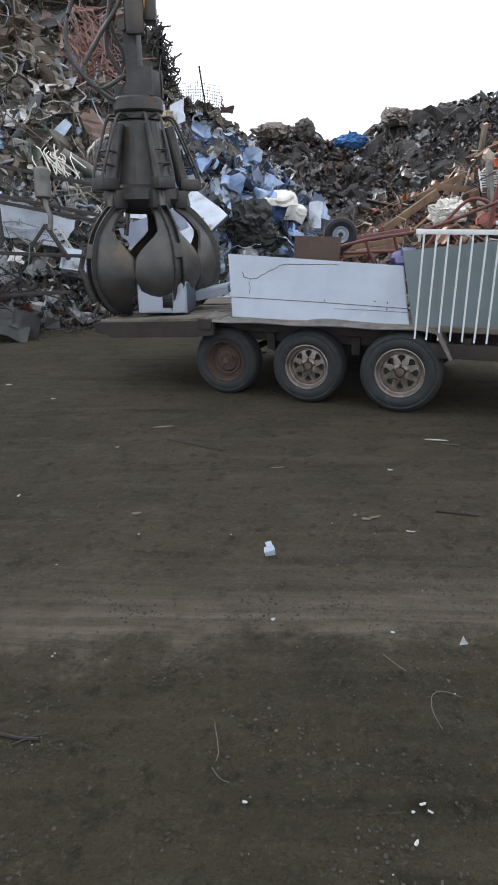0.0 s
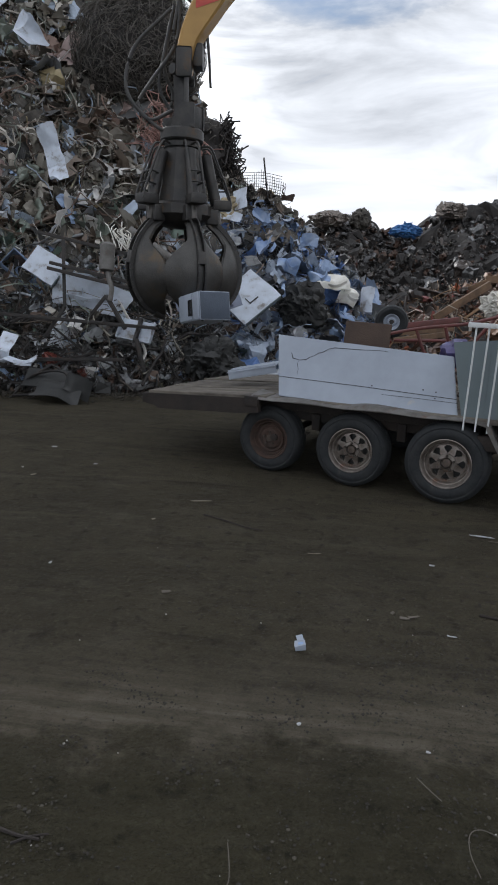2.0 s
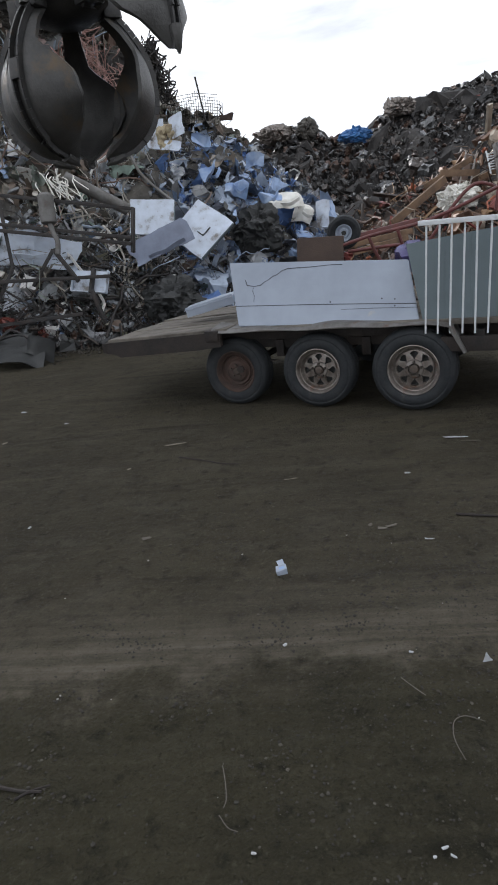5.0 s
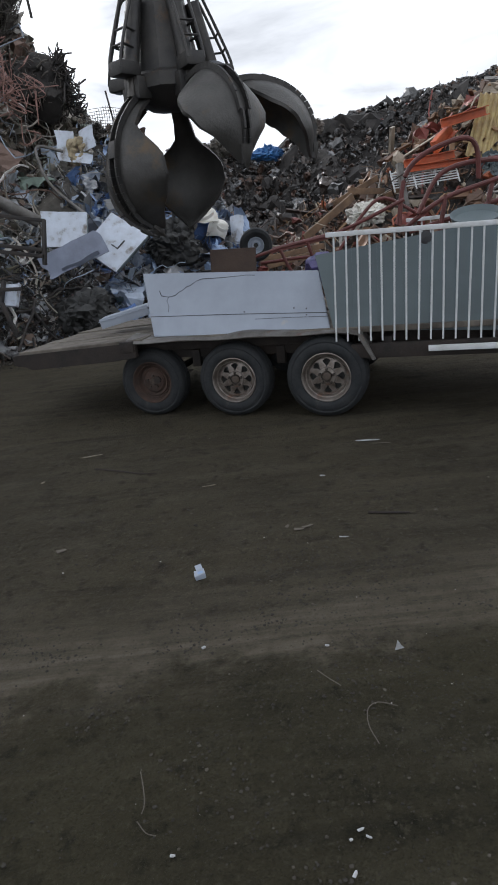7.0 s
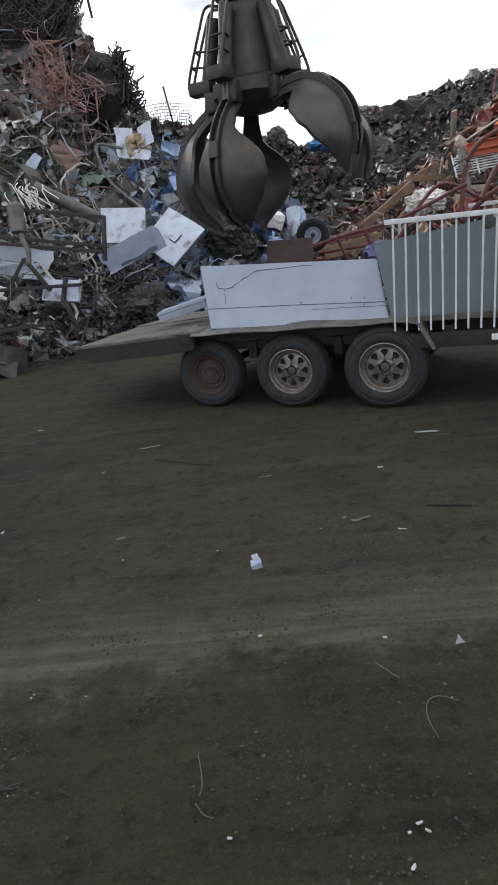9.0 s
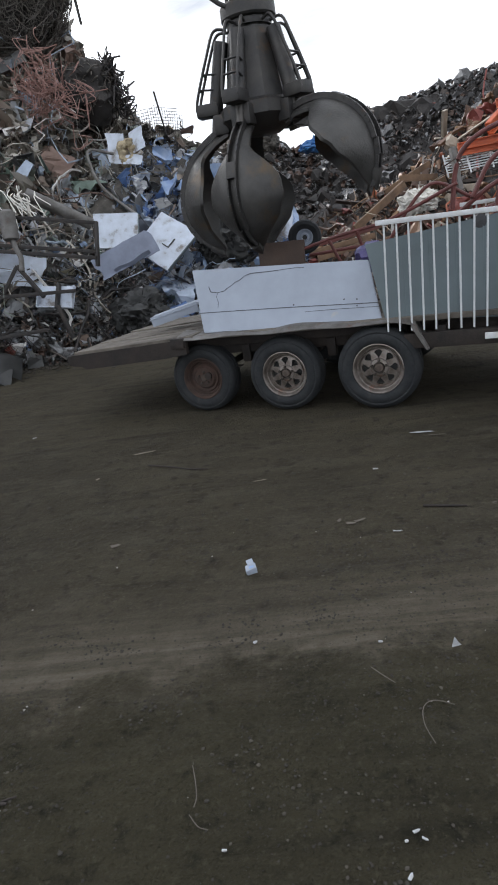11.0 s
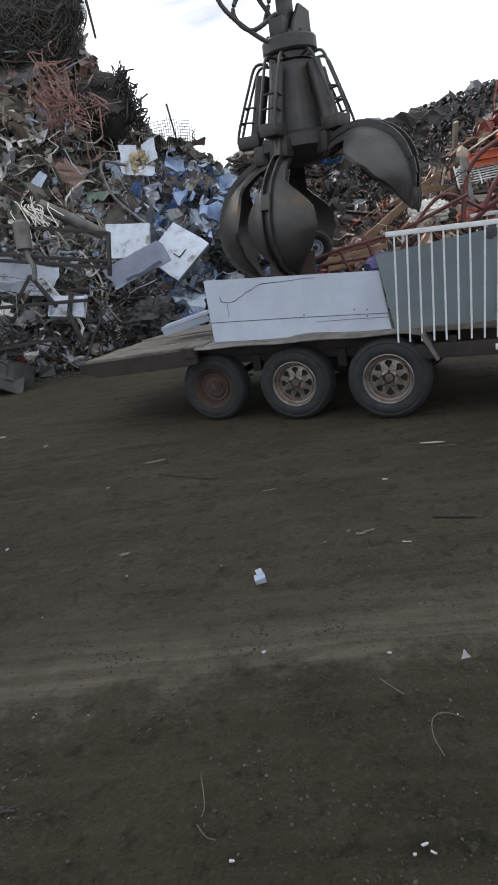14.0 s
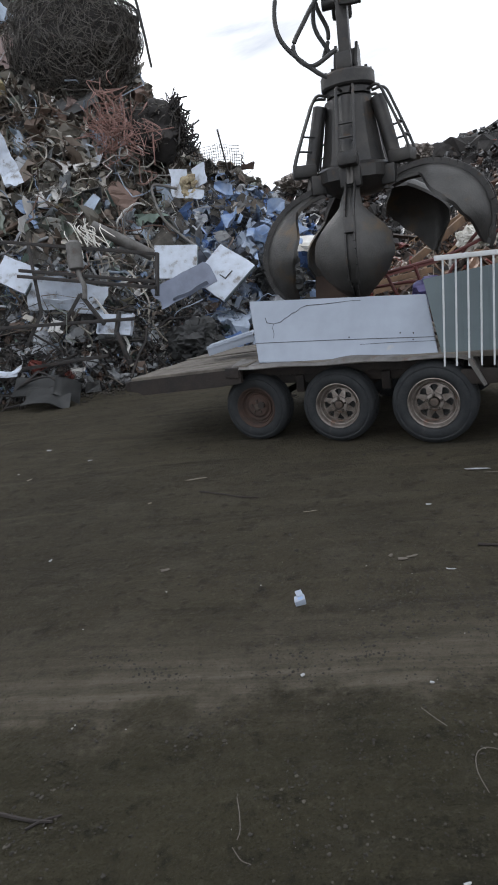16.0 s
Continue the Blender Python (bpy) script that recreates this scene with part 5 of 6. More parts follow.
steel_frame()
ch = thing("crushed_chair_frame", "crushed black steel chair frame on the dirt", "chair frame", lying(-4.45, 9.15, 0.0))
for pts in ([(-0.5, 0, 0.03), (-0.2, 0.1, 0.35), (0.3, 0.15, 0.42), (0.55, 0, 0.05)], [(-0.4, 0.3, 0.05), (0.0, 0.35, 0.5), (0.5, 0.3, 0.12)], [(-0.2, 0.1, 0.35), (0.0, 0.35, 0.5)], [(0.3, 0.15, 0.42), (0.5, 0.3, 0.12)], [(-0.5, 0, 0.03), (0.1, -0.15, 0.1), (0.55, 0, 0.05)], [(-0.6, 0.2, 0.2), (-0.1, 0.0, 0.22), (0.45, 0.12, 0.3)]):
    part("frame_tube", tube(bmesh.new(), curve(pts, 4), 0.02, 8), M_FRAME, ch)
part("seat_sheet", dented(slab(0.7, 0.45, 0.02, 5), 0.05, 3), M_BLACK, ch, m=lying(0.0, 0.12, 0.3, 10, 55, 8))
c = thing("pump_motor", "dull brown-grey cylindrical motor with a bent outlet pipe", "motor", lying(-3.72, 10.12, 2.22, 0, 10, 0))
part("housing", lathe(bmesh.new(), [(0.09, -0.22), (0.12, -0.2), (0.13, 0.0), (0.115, 0.04), (0.125, 0.08), (0.12, 0.2), (0.08, 0.24), (0.0, 0.25)], 20), M_GUARD, c)
part("outlet_pipe", tube(bmesh.new(), curve([(0.02, 0, -0.2), (0.06, -0.03, -0.36), (0.12, -0.05, -0.5), (0.10, -0.05, -0.7)], 5), 0.04, 10), M_GUARD, c)
c = thing("flue_pipe", "thick dull grey flue pipe lying down the heap", "pipe", lying(0, 0, 0))
part("pipe_body", tube(bmesh.new(), [(-3.62, 10.9, 2.72), (-3.2, 11.0, 2.45), (-2.72, 11.2, 2.12)], 0.10, 16), M_GUARD, c)
c = thing("torn_box", "torn white carton spilling yellowish foam", "carton", lying(-2.18, 12.85, 3.43))
part("box_flap", creased(slab(0.36, 0.58, 0.012, 8), 0.36, 0.58, 41, 0.12), M_DIRTYWHITE, c, m=lying(-0.22, -0.02, 0.04, 24, 16, 6))
part("box_flap", creased(slab(0.30, 0.42, 0.012, 8), 0.30, 0.42, 42, 0.12), M_DIRTYWHITE, c, m=lying(0.20, -0.04, 0.12, -26, 20, -16))
part("box_flap", creased(slab(0.36, 0.20, 0.012, 8), 0.36, 0.2, 43, 0.2), M_DIRTYWHITE, c, m=lying(0.06, -0.06, -0.22, -6, 34, 10))
M_FOAM = mat("yellowed_foam", (0.42, 0.36, 0.24), (0.25, 0.20, 0.13), 0.9, 0, 14, 0.6, 60)
for k in range(9):
    bm = bmesh.new()
    bmesh.ops.create_icosphere(bm, subdivisions=2, radius=0.09)
    part("foam_lump", dented(bm, 0.05, 9 + k), M_FOAM, c, m=pose(random.uniform(-0.14, 0.14), 0.02, random.uniform(-0.22, 0.12), 40 * k, 25 * k, 0))


def wire_bale():
    """The dark bale of wire and mesh on the shoulder of the heap."""
    b = thing("wire_bale", "huge dark bale of tangled wire mesh with bent rods sticking out", "wire bale", lying(-4.42, 14.0, 6.55))
    bm = bmesh.new()
    bmesh.ops.create_icosphere(bm, subdivisions=4, radius=1.0)
    for v in bm.verts:
        k = 1 + 0.2 * noise.noise(v.co * 2.3) + 0.10 * noise.noise(v.co * 7)
        v.co = Vector((v.co.x * 1.28 * k, v.co.y * 0.75 * k, v.co.z * 1.12 * k))
    part("mat_core", bm, M_CORE_F, b)
    bm = bmesh.new()
    for k in range(3600):
        a, e = random.uniform(0, math.tau), random.uniform(-1.2, 1.4)
        u = Vector((math.cos(a) * math.cos(e), math.sin(a) * math.cos(e), math.sin(e)))
        p = Vector((1.36 * u.x, 0.82 * u.y, 1.2 * u.z)) * random.uniform(0.93, 1.04)
        d = Vector((random.gauss(0, 1), random.gauss(0, 1), random.gauss(0, 1) - 0.3))
        d = (d - u * d.dot(u)).normalized() * random.uniform(0.2, 0.65)
        bend = u.cross(d) * random.uniform(-0.4, 0.4)
        q = p + d
        q -= u * max(0, (Vector((q.x / 1.36, q.y / 0.82, q.z / 1.2)).length - 1.06)) * 0.9
        tube(bm, curve([p, (p + q) / 2 + bend + u * random.uniform(-0.02, 0.09), q], 3), random.uniform(0.003, 0.0075), 3)
    o = part("matted_wire", bm, M_WIRE, b)
    o["kind"] = "stuff"
    for pts in ([(0.5, -0.3, 1.0), (1.1, -0.4, 1.25), (1.55, -0.4, 1.02)], [(0.8, -0.3, 0.85), (1.5, -0.4, 1.05), (2.0, -0.4, 1.02)], [(1.1, -0.2, 0.9), (1.45, -0.3, 0.6), (1.55, -0.3, 0.1), (1.62, -0.3, -0.75)], [(1.2, -0.3, 0.5), (1.5, -0.35, 0.25), (1.6, -0.35, -0.3)],
                [(-0.6, -0.2, 1.0), (-0.3, -0.3, 1.45), (0.1, -0.3, 1.35), (0.4, -0.3, 1.05)], [(-1.1, -0.2, 0.9), (-0.9, -0.3, 1.3), (-0.5, -0.3, 1.25), (-0.45, -0.3, 0.9)]):
        part("bent_rod", tube(bmesh.new(), curve(pts, 5), 0.026, 8), M_FRAME, b)
    n = thing("mesh_bundle", "dark round bundle of matted wire mesh on the heap's shoulder", "wire bundle", lying(-2.95, 13.8, 4.6) @ Matrix.Scale(1.12, 4))
    bm = bmesh.new()
    bmesh.ops.create_icosphere(bm, subdivisions=4, radius=0.5)
    part("bundle_core", dented(dented(bm, 0.16, 3), 0.06, 9), M_CORE_F, n)
    bm = bmesh.new()
    for k in range(420):
        p = Vector((random.gauss(0, 1), random.gauss(0, 1), random.gauss(0, 1))).normalized() * random.uniform(0.45, 0.56)
        d = Vector((random.gauss(0, 1), random.gauss(0, 1), random.gauss(0, 1))).normalized() * random.uniform(0.1, 0.28)
        tube(bm, curve([p, p * 1.08 + d * 0.5, p + d * 0.9], 4), random.uniform(0.005, 0.013), 4)
    o = part("matted_wire", bm, M_WIRE, n)
    o["kind"] = "stuff"
    y = thing("twisted_rods", "column of twisted rusty rods beside the wire bundle", "rods", lying(-2.42, 13.75, 4.75), kind="stuff")
    bm = bmesh.new()
    for k in range(110):
        p = Vector((random.gauss(0.0, 0.10), random.gauss(0, 0.12), random.uniform(-0.5, 0.38)))
        p.x += -0.28 * p.z
        q = [p + Vector((random.gauss(0, 0.09), random.gauss(0, 0.08), random.gauss(0, 0.11))) for _ in range(3)]
        tube(bm, curve([p] + q, 4), random.uniform(0.008, 0.018), 5)
    part("rod", bm, M_FRAME, y)
    r = thing("red_wire_tangle", "tangle of rusty red wire below the bale", "wire", lying(-3.5, 12.6, 4.65), kind="stuff")
    bm = bmesh.new()
    for k in range(100):
        p = Vector((random.gauss(0, 0.20), random.gauss(0, 0.15), random.gauss(0, 0.24)))
        if k % 5 == 0:
            p += Vector((0.5, 0, -0.42))
        q = [p + Vector((random.gauss(0, 0.17), random.gauss(0, 0.12), random.gauss(0, 0.17))) for _ in range(3)]
        tube(bm, curve([p] + q, 5), 0.008, 4)
    part("wire", bm, mat("rusty_red_wire", (0.33, 0.19, 0.165), (0.22, 0.135, 0.115), 0.8), r)
    w = thing("mesh_wire", "fine wire mesh curling over the heap's shoulder", "wire mesh", lying(-1.85, 14.6, 4.12), kind="stuff")
    bm = bmesh.new()
    for k in range(24):
        x = -0.6 + 0.05 * k
        tube(bm, curve([(x, 0, -0.3), (x + 0.03, 0.05, 0.0 + 0.05 * math.sin(k)), (x + 0.02, 0.1, 0.32 - 0.5 * abs(x))], 3), 0.006, 3)
    for k in range(8):
        z = -0.2 + 0.06 * k
        tube(bm, curve([(-0.6, 0.02, z), (0, 0.05, z + 0.04), (0.5, 0.02, z - 0.05)], 3), 0.006, 3)
    tube(bm, [(0.2, 0, -0.3), (0.08, 0, 0.55)], 0.02, 6)
    part("mesh", bm, M_FRAME, w)


wire_bale()


# ---- things on the metal heap ----
def beam(name, a, b, w, d, material, label, category, group=""):
    a, b = Vector(a), Vector(b)
    t = thing(name, label, category, Matrix.Translation((a + b) / 2) @ (b - a).to_track_quat("X", "Z").to_matrix().to_4x4(), group)
    L = (b - a).length
    if category == "steel channel":
        part("web", box(bmesh.new(), (0, 0, 0), (L, d * 0.15, w), bevel=0.004), material, t)
        for z in (-w / 2, w / 2):
            part("flange", box(bmesh.new(), (0, -d * 0.3, z), (L, d * 0.7, w * 0.12), bevel=0.004), material, t)
    else:
        part("board", box(bmesh.new(), (0, 0, 0), (L, d, w), bevel=0.006, jitter=0.004), material, t)
    return t


for a, b, w, d in (((3.75, 12.3, 2.52), (4.75, 12.5, 2.62), 0.12, 0.14), ((3.80, 12.2, 2.42), (4.9, 12.2, 2.46), 0.10, 0.14), ((4.3, 12.4, 2.75), (4.8, 12.8, 3.12), 0.20, 0.16), ((4.5, 12.5, 3.15), (5.4, 12.7, 3.32), 0.14, 0.2)):
    beam("orange_channel", a, b, w, d, M_ORANGE, "bright orange painted steel channel on the heap", "steel channel", "orange channels")
for a, b, w in (((1.75, 11.6, 1.42), (2.75, 12.1, 2.05), 0.13), ((2.4, 12.2, 1.95), (3.3, 12.5, 2.35), 0.10), ((2.7, 12.3, 2.15), (3.4, 12.4, 2.1), 0.11), ((3.4, 12.4, 2.0), (4.0, 12.6, 2.2), 0.1), ((1.5, 11.4, 1.3), (2.2, 11.5, 1.42), 0.09)):
    beam("timber_board", a, b, w, 0.05, M_WOOD, "rough brown timber board lying on the metal heap", "board", "timber boards")
for a, b in (((0.85, 10.9, 1.25), (2.1, 11.2, 1.42)), ((0.9, 10.8, 1.15), (2.0, 11.0, 1.28)), ((1.0, 10.7, 1.05), (1.9, 10.9, 1.18))):
    beam("copper_strip", a, b, 0.09, 0.05, M_REDTUBE if a[2] > 1.2 else M_WOOD, "rusty orange steel strip in a loose stack", "steel strip", "rusty strips")
beam("grey_post", (3.60, 12.1, 2.52), (3.72, 11.8, 1.25), 0.09, 0.09, M_GUARD, "blue-grey steel post standing askew", "post")
lad = thing("ladder", "narrow aluminium ladder leaning on the metal heap", "ladder", lying(3.15, 12.35, 1.98, 0, 22, 16))
for x in (-0.09, 0.09):
    part("stile", box(bmesh.new(), (x, 0, 0), (0.025, 0.04, 1.1), bevel=0.004), M_RIM, lad)
for k in range(7):
    part("rung", tube(bmesh.new(), [(-0.09, 0, -0.48 + 0.16 * k), (0.09, 0, -0.48 + 0.16 * k)], 0.011, 6), M_RIM, lad)
fr = thing("wire_rack", "pale wire rack half buried in the metal heap", "rack", lying(4.1, 12.1, 2.15, 0, 30, -4))
for k in range(7):
    part("rack_wire", tube(bmesh.new(), [(-0.6, 0, 0.05 * k), (0.6, 0, 0.05 * k)], 0.011, 6), M_FENCE, fr)
for x in (-0.6, -0.2, 0.2, 0.6):
    part("rack_post", tube(bmesh.new(), [(x, 0, -0.08), (x, 0, 0.36)], 0.014, 6), M_FENCE, fr)
lump("cream_bag", lying(3.0, 12.2, 1.72), (0.6, 0.5, 0.4), M_WMARK, "cream torn bag of rubble among the boards", "bag", 0.5)
lump("grey_cover", lying(5.6, 12.3, 2.3), (0.8, 0.7, 0.5), M_GREY, "crushed grey metal cover on the heap", "cover", 0.3)
cs = thing("corrugated_sheet", "yellowed corrugated iron sheet bent over the heap", "corrugated sheet", lying(5.65, 12.6, 3.0, -20, 30, 12))
bm = sheet(bmesh.new(), 1.0, 1.3, 40, 5, lambda x, y: 0.025 * math.sin(x * 60) + 0.15 * y * y, 0.006)
part("corrugated_skin", bm, mat("yellowed_iron", (0.45, 0.36, 0.17), (0.3, 0.22, 0.12), 0.6, 0.2), cs, m=pose(0, 0, 0, 90))


# ---- litter on the dirt ----
def litter():
    c = thing("crushed_carton", "small crushed white carton with blue print on the dirt", "carton", pose(0.0, 2.585, 0.025, 8, -6, 12))
    part("carton_body", dented(box(bmesh.new(), (0, 0, 0), (0.052, 0.042, 0.030), bevel=0.003), 0.006, 26), M_WHITE, c)
    part("carton_flap", box(bmesh.new(), (0.008, 0.034, 0.010), (0.032, 0.03, 0.003), pose(0, 0, 0, 25, 0, 8)), M_WHITE, c)
    part("print_patch", box(bmesh.new(), (0.004, -0.004, 0.0165), (0.026, 0.016, 0.002)), M_BLUE, c)
    for x, y, L, w, yaw, m, name, label in ((-0.94, 4.70, 0.30, 0.05, 22, M_SPLINT, "wood_splinter", "pale splintered strip of wood on the dirt"), (0.02, 3.77, 0.16, 0.02, 4, M_SPLINT, "wood_splinter", "thin pale splinter on the dirt"),
                                            (1.22, 4.38, 0.30, 0.045, -3, M_SCRAPPAPER, "plastic_strip", "pointed white plastic strip on the dirt"), (1.30, 4.27, 0.22, 0.015, -8, M_DECK, "wood_splinter", "thin brown splinter on the dirt"),
                                            (0.53, 2.97, 0.10, 0.04, -20, M_DECK, "wood_chip", "broken brown wood chip on dirt"), (0.58, 2.99, 0.12, 0.03, 15, M_DECK, "wood_chip", "broken brown wood chip on dirt"), (0.47, 3.02, 0.07, 0.035, 60, M_DECK, "wood_chip", "broken brown wood chip on dirt"),
                                            (0.75, 2.83, 0.09, 0.02, -10, M_SCRAPPAPER, "paper_scrap", "torn white paper scrap on dirt"), (0.78, 3.76, 0.07, 0.035, -5, M_SCRAPPAPER, "paper_scrap", "small white paper scrap"),
                                            (-0.78, 3.02, 0.10, 0.05, 18, M_DECK, "wood_chip", "flat grey-brown wood chip"), (0.03, 2.03, 0.035, 0.03, 30, M_SCRAPPAPER, "paper_scrap", "tiny white paper scrap"), (0.52, 1.95, 0.035, 0.02, -20, M_SCRAPPAPER, "paper_scrap", "tiny white paper scrap"),
                                            (-0.03, 1.13, 0.03, 0.015, -8, M_SCRAPPAPER, "paper_scrap", "tiny white paper scrap"), (0.48, 1.14, 0.04, 0.015, 20, M_SCRAPPAPER, "paper_scrap", "white plastic fragment on dirt"), (0.50, 1.12, 0.035, 0.012, -35, M_SCRAPPAPER, "paper_scrap", "white plastic fragment on dirt"),
                                            (0.45, 1.12, 0.02, 0.015, 5, M_SCRAPPAPER, "paper_scrap", "white plastic fragment on dirt"), (0.44, 1.02, 0.04, 0.018, 55, M_SCRAPPAPER, "paper_scrap", "white plastic fragment on dirt"), (-1.2, 4.2, 0.06, 0.03, 40, M_SPLINT, "paper_scrap", "pale paper scrap on dirt"),
                                            (-2.2, 5.6, 0.08, 0.05, 10, M_SCRAPPAPER, "paper_scrap", "white paper scrap on dirt"), (-2.6, 5.1, 0.1, 0.04, 30, M_SPLINT, "paper_scrap", "pale paper scrap on dirt"), (-1.6, 3.3, 0.05, 0.03, 70, M_SCRAPPAPER, "paper_scrap", "small white scrap on dirt"), (-2.9, 6.2, 0.12, 0.06, -20, M_SCRAPPAPER, "paper_scrap", "white plastic scrap on dirt")):
        t = thing(name, label, "litter", pose(x, y, ground_z(x, y) + 0.008, random.uniform(-6, 6), random.uniform(-5, 5), yaw), "litter on the dirt")
        L, w = L * 0.6, w * 0.55
        bm = plate(bmesh.new(), [(-L / 2, -w * 0.3), (-L * 0.1, -w / 2), (L * 0.35, -w * 0.45), (L / 2, 0.0), (L * 0.2, w * 0.4), (-L * 0.4, w / 2)], 0.003, pose(0, 0, 0, 90))
        part("flake", dented(bm, 0.006, 22), m, t)
    t = thing("paper_cone", "white folded triangular scrap standing on the dirt", "litter", pose(0.79, 1.89, 0.0, 0, 0, 10), "litter on the dirt")
    bm = plate(bmesh.new(), [(-0.02, 0.0), (0.022, 0.002), (0.008, 0.018), (-0.006, 0.042)], 0.002)
    part("flake", dented(bm, 0.006, 30), M_SCRAPPAPER, t)
    for pts, label in (([(0.60, 1.42), (0.585, 1.50), (0.60, 1.58), (0.64, 1.60), (0.70, 1.58)], "bent pale wire loop lying on the dirt"), ([(-0.15, 1.42), (-0.135, 1.36), (-0.125, 1.30), (-0.13, 1.27)], "short pale wire on the dirt"),
                       ([(-0.14, 1.245), (-0.11, 1.205), (-0.08, 1.19)], "short pale wire on the dirt"), ([(0.46, 1.80), (0.50, 1.74), (0.53, 1.70)], "short dull wire on the dirt")):
        t = thing("wire_piece", label, "wire", None, "litter on the dirt")
        part("strand", tube(bmesh.new(), curve([(x, y, ground_z(x, y) + 0.012) for x, y in pts], 4), 0.0017, 5), M_DECK, t)
    for pts, r in (([(-0.86, 4.42), (-0.66, 4.30), (-0.50, 4.16), (-0.36, 4.12)], 0.007), ([(0.94, 3.10), (1.06, 3.06), (1.16, 3.03)], 0.008), ([(-0.95, 1.38), (-0.80, 1.345), (-0.72, 1.335)], 0.007), ([(-0.80, 1.31), (-0.76, 1.34), (-0.70, 1.36)], 0.005)):
        t = thing("twig", "dark bent twig lying on the dirt", "twig", None, "litter on the dirt")
        part("stem", tube(bmesh.new(), curve([(x, y, ground_z(x, y) + r) for x, y in pts], 4), [r * (1 - 0.5 * k / (4 * len(pts))) for k in range(4 * (len(pts) - 1) + 1)], 6), M_CHASSIS, t)


litter()


def grit():
    """Loose stones and clods, more of them towards the heaps and along the side."""
    rng = np.random.default_rng(3)
    pool = []
    for k in range(10):
        bm = bmesh.new()
        bmesh.ops.create_icosphere(bm, subdivisions=1, radius=0.5)
        v = np.array([p.co[:] for p in bm.verts]) * (1, rng.uniform(0.6, 1), rng.uniform(0.4, 0.7)) + rng.normal(0, 0.06, (len(bm.verts), 3))
        bm.verts.index_update()
        pool.append((v, [tuple(p.index for p in f.verts) for f in bm.faces]))
        bm.free()
    spots = [(rng.uniform(-0.9, 1.3), rng.uniform(0.75, 3.4)) for k in range(46)]
    vs, fs, at = [], [], 0
    for k in range(26000):
        q = rng.random()
        if q < 0.40:
            x, y, s = rng.uniform(-1.8, 1.8), rng.uniform(0.6, 4.5), 0.0022 * 5 ** (rng.random() ** 3)
        elif q < 0.55:
            x, y, s = rng.normal(0.6, 0.35), rng.uniform(0.8, 3.6), 0.0028 * 4.5 ** (rng.random() ** 2)
        elif q < 0.68:
            cx, cy = spots[rng.integers(len(spots))]
            x, y, s = rng.normal(cx, 0.09), rng.normal(cy, 0.06), 0.003 * 6 ** (rng.random() ** 2)
        elif q < 0.80:
            x, y, s = rng.uniform(-8, 4), rng.uniform(3, 10), 0.006 * 5 ** (rng.random() ** 2)
        else:
            x = rng.uniform(-9, 1)
            y, s = foot_l(x) - abs(rng.normal(0, 0.45)) + 0.3, 0.02 * 5 ** (rng.random() ** 1.5)
        a = rng.uniform(0, math.tau)
        c, d = math.cos(a), math.sin(a)
        v, f = pool[rng.integers(10)]
        v = v * s
        vs.append(np.stack([v[:, 0] * c - v[:, 1] * d + x, v[:, 0] * d + v[:, 1] * c + y, v[:, 2] + ground_z(x, y) + s * 0.12], -1))
        fs += [tuple(i + at for i in t) for t in f]
        at += len(v)
    me = bpy.data.meshes.new("loose_grit")
    me.from_pydata(np.vstack(vs).tolist(), [], fs)
    me.materials.append(M_STONE)
    tagged(new("loose_grit", me), "loose stones, clods and crumbs on the dirt", "gravel", kind="stuff")


grit()


# ---- the grapple ----
TINES = 5


def tine_mesh():
    """One claw: a leaf-shaped shell, hollow inside; pivot at the origin, x outward, z up."""
    mid = curve([(0.0, 0, 0.02), (0.15, 0, -0.16), (0.27, 0, -0.42), (0.28, 0, -0.74), (0.17, 0, -1.00), (-0.06, 0, -1.17), (-0.33, 0, -1.22)], 4)
    n = len(mid)
    half = np.interp(np.linspace(0, 1, n), [0, 0.12, 0.26, 0.35, 0.43, 0.6, 0.78, 0.92, 1], [0.08, 0.09, 0.12, 0.30, 0.40, 0.42, 0.34, 0.16, 0.04])
    bm = bmesh.new()
    outer, inner = [], []
    m = 9
    for i, p in enumerate(mid):
        d = (mid[min(i + 1, n - 1)] - mid[max(i - 1, 0)]).normalized()
        out = Vector((-d.z, 0, d.x)) if d.z < 0 else Vector((d.z, 0, -d.x))
        out = Vector((d.z * -1, 0, d.x))
        ro, ri = [], []
        for k in range(m):
            a = (k / (m - 1) - 0.5) * 2
            q = p + Vector((0, a * half[i], 0)) - out * (abs(a) ** 1.8) * half[i] * 0.62
            ro.append(bm.verts.new(q))
            ri.append(bm.verts.new(q - out * (0.035 if i < n - 1 else 0.02)))
        outer.append(ro)
        inner.append(ri)
    for i in range(n - 1):
        for k in range(m - 1):
            bm.faces.new((outer[i][k], outer[i][k + 1], outer[i + 1][k + 1], outer[i + 1][k]))
            bm.faces.new((inner[i][k], inner[i + 1][k], inner[i + 1][k + 1], inner[i][k + 1]))
        for k in (0, m - 1):
            bm.faces.new((outer[i][k], outer[i + 1][k], inner[i + 1][k], inner[i][k]))
    for i in (0, n - 1):
        for k in range(m - 1):
            bm.faces.new((outer[i][k], inner[i][k], inner[i][k + 1], outer[i][k + 1]))
    return bm, mid


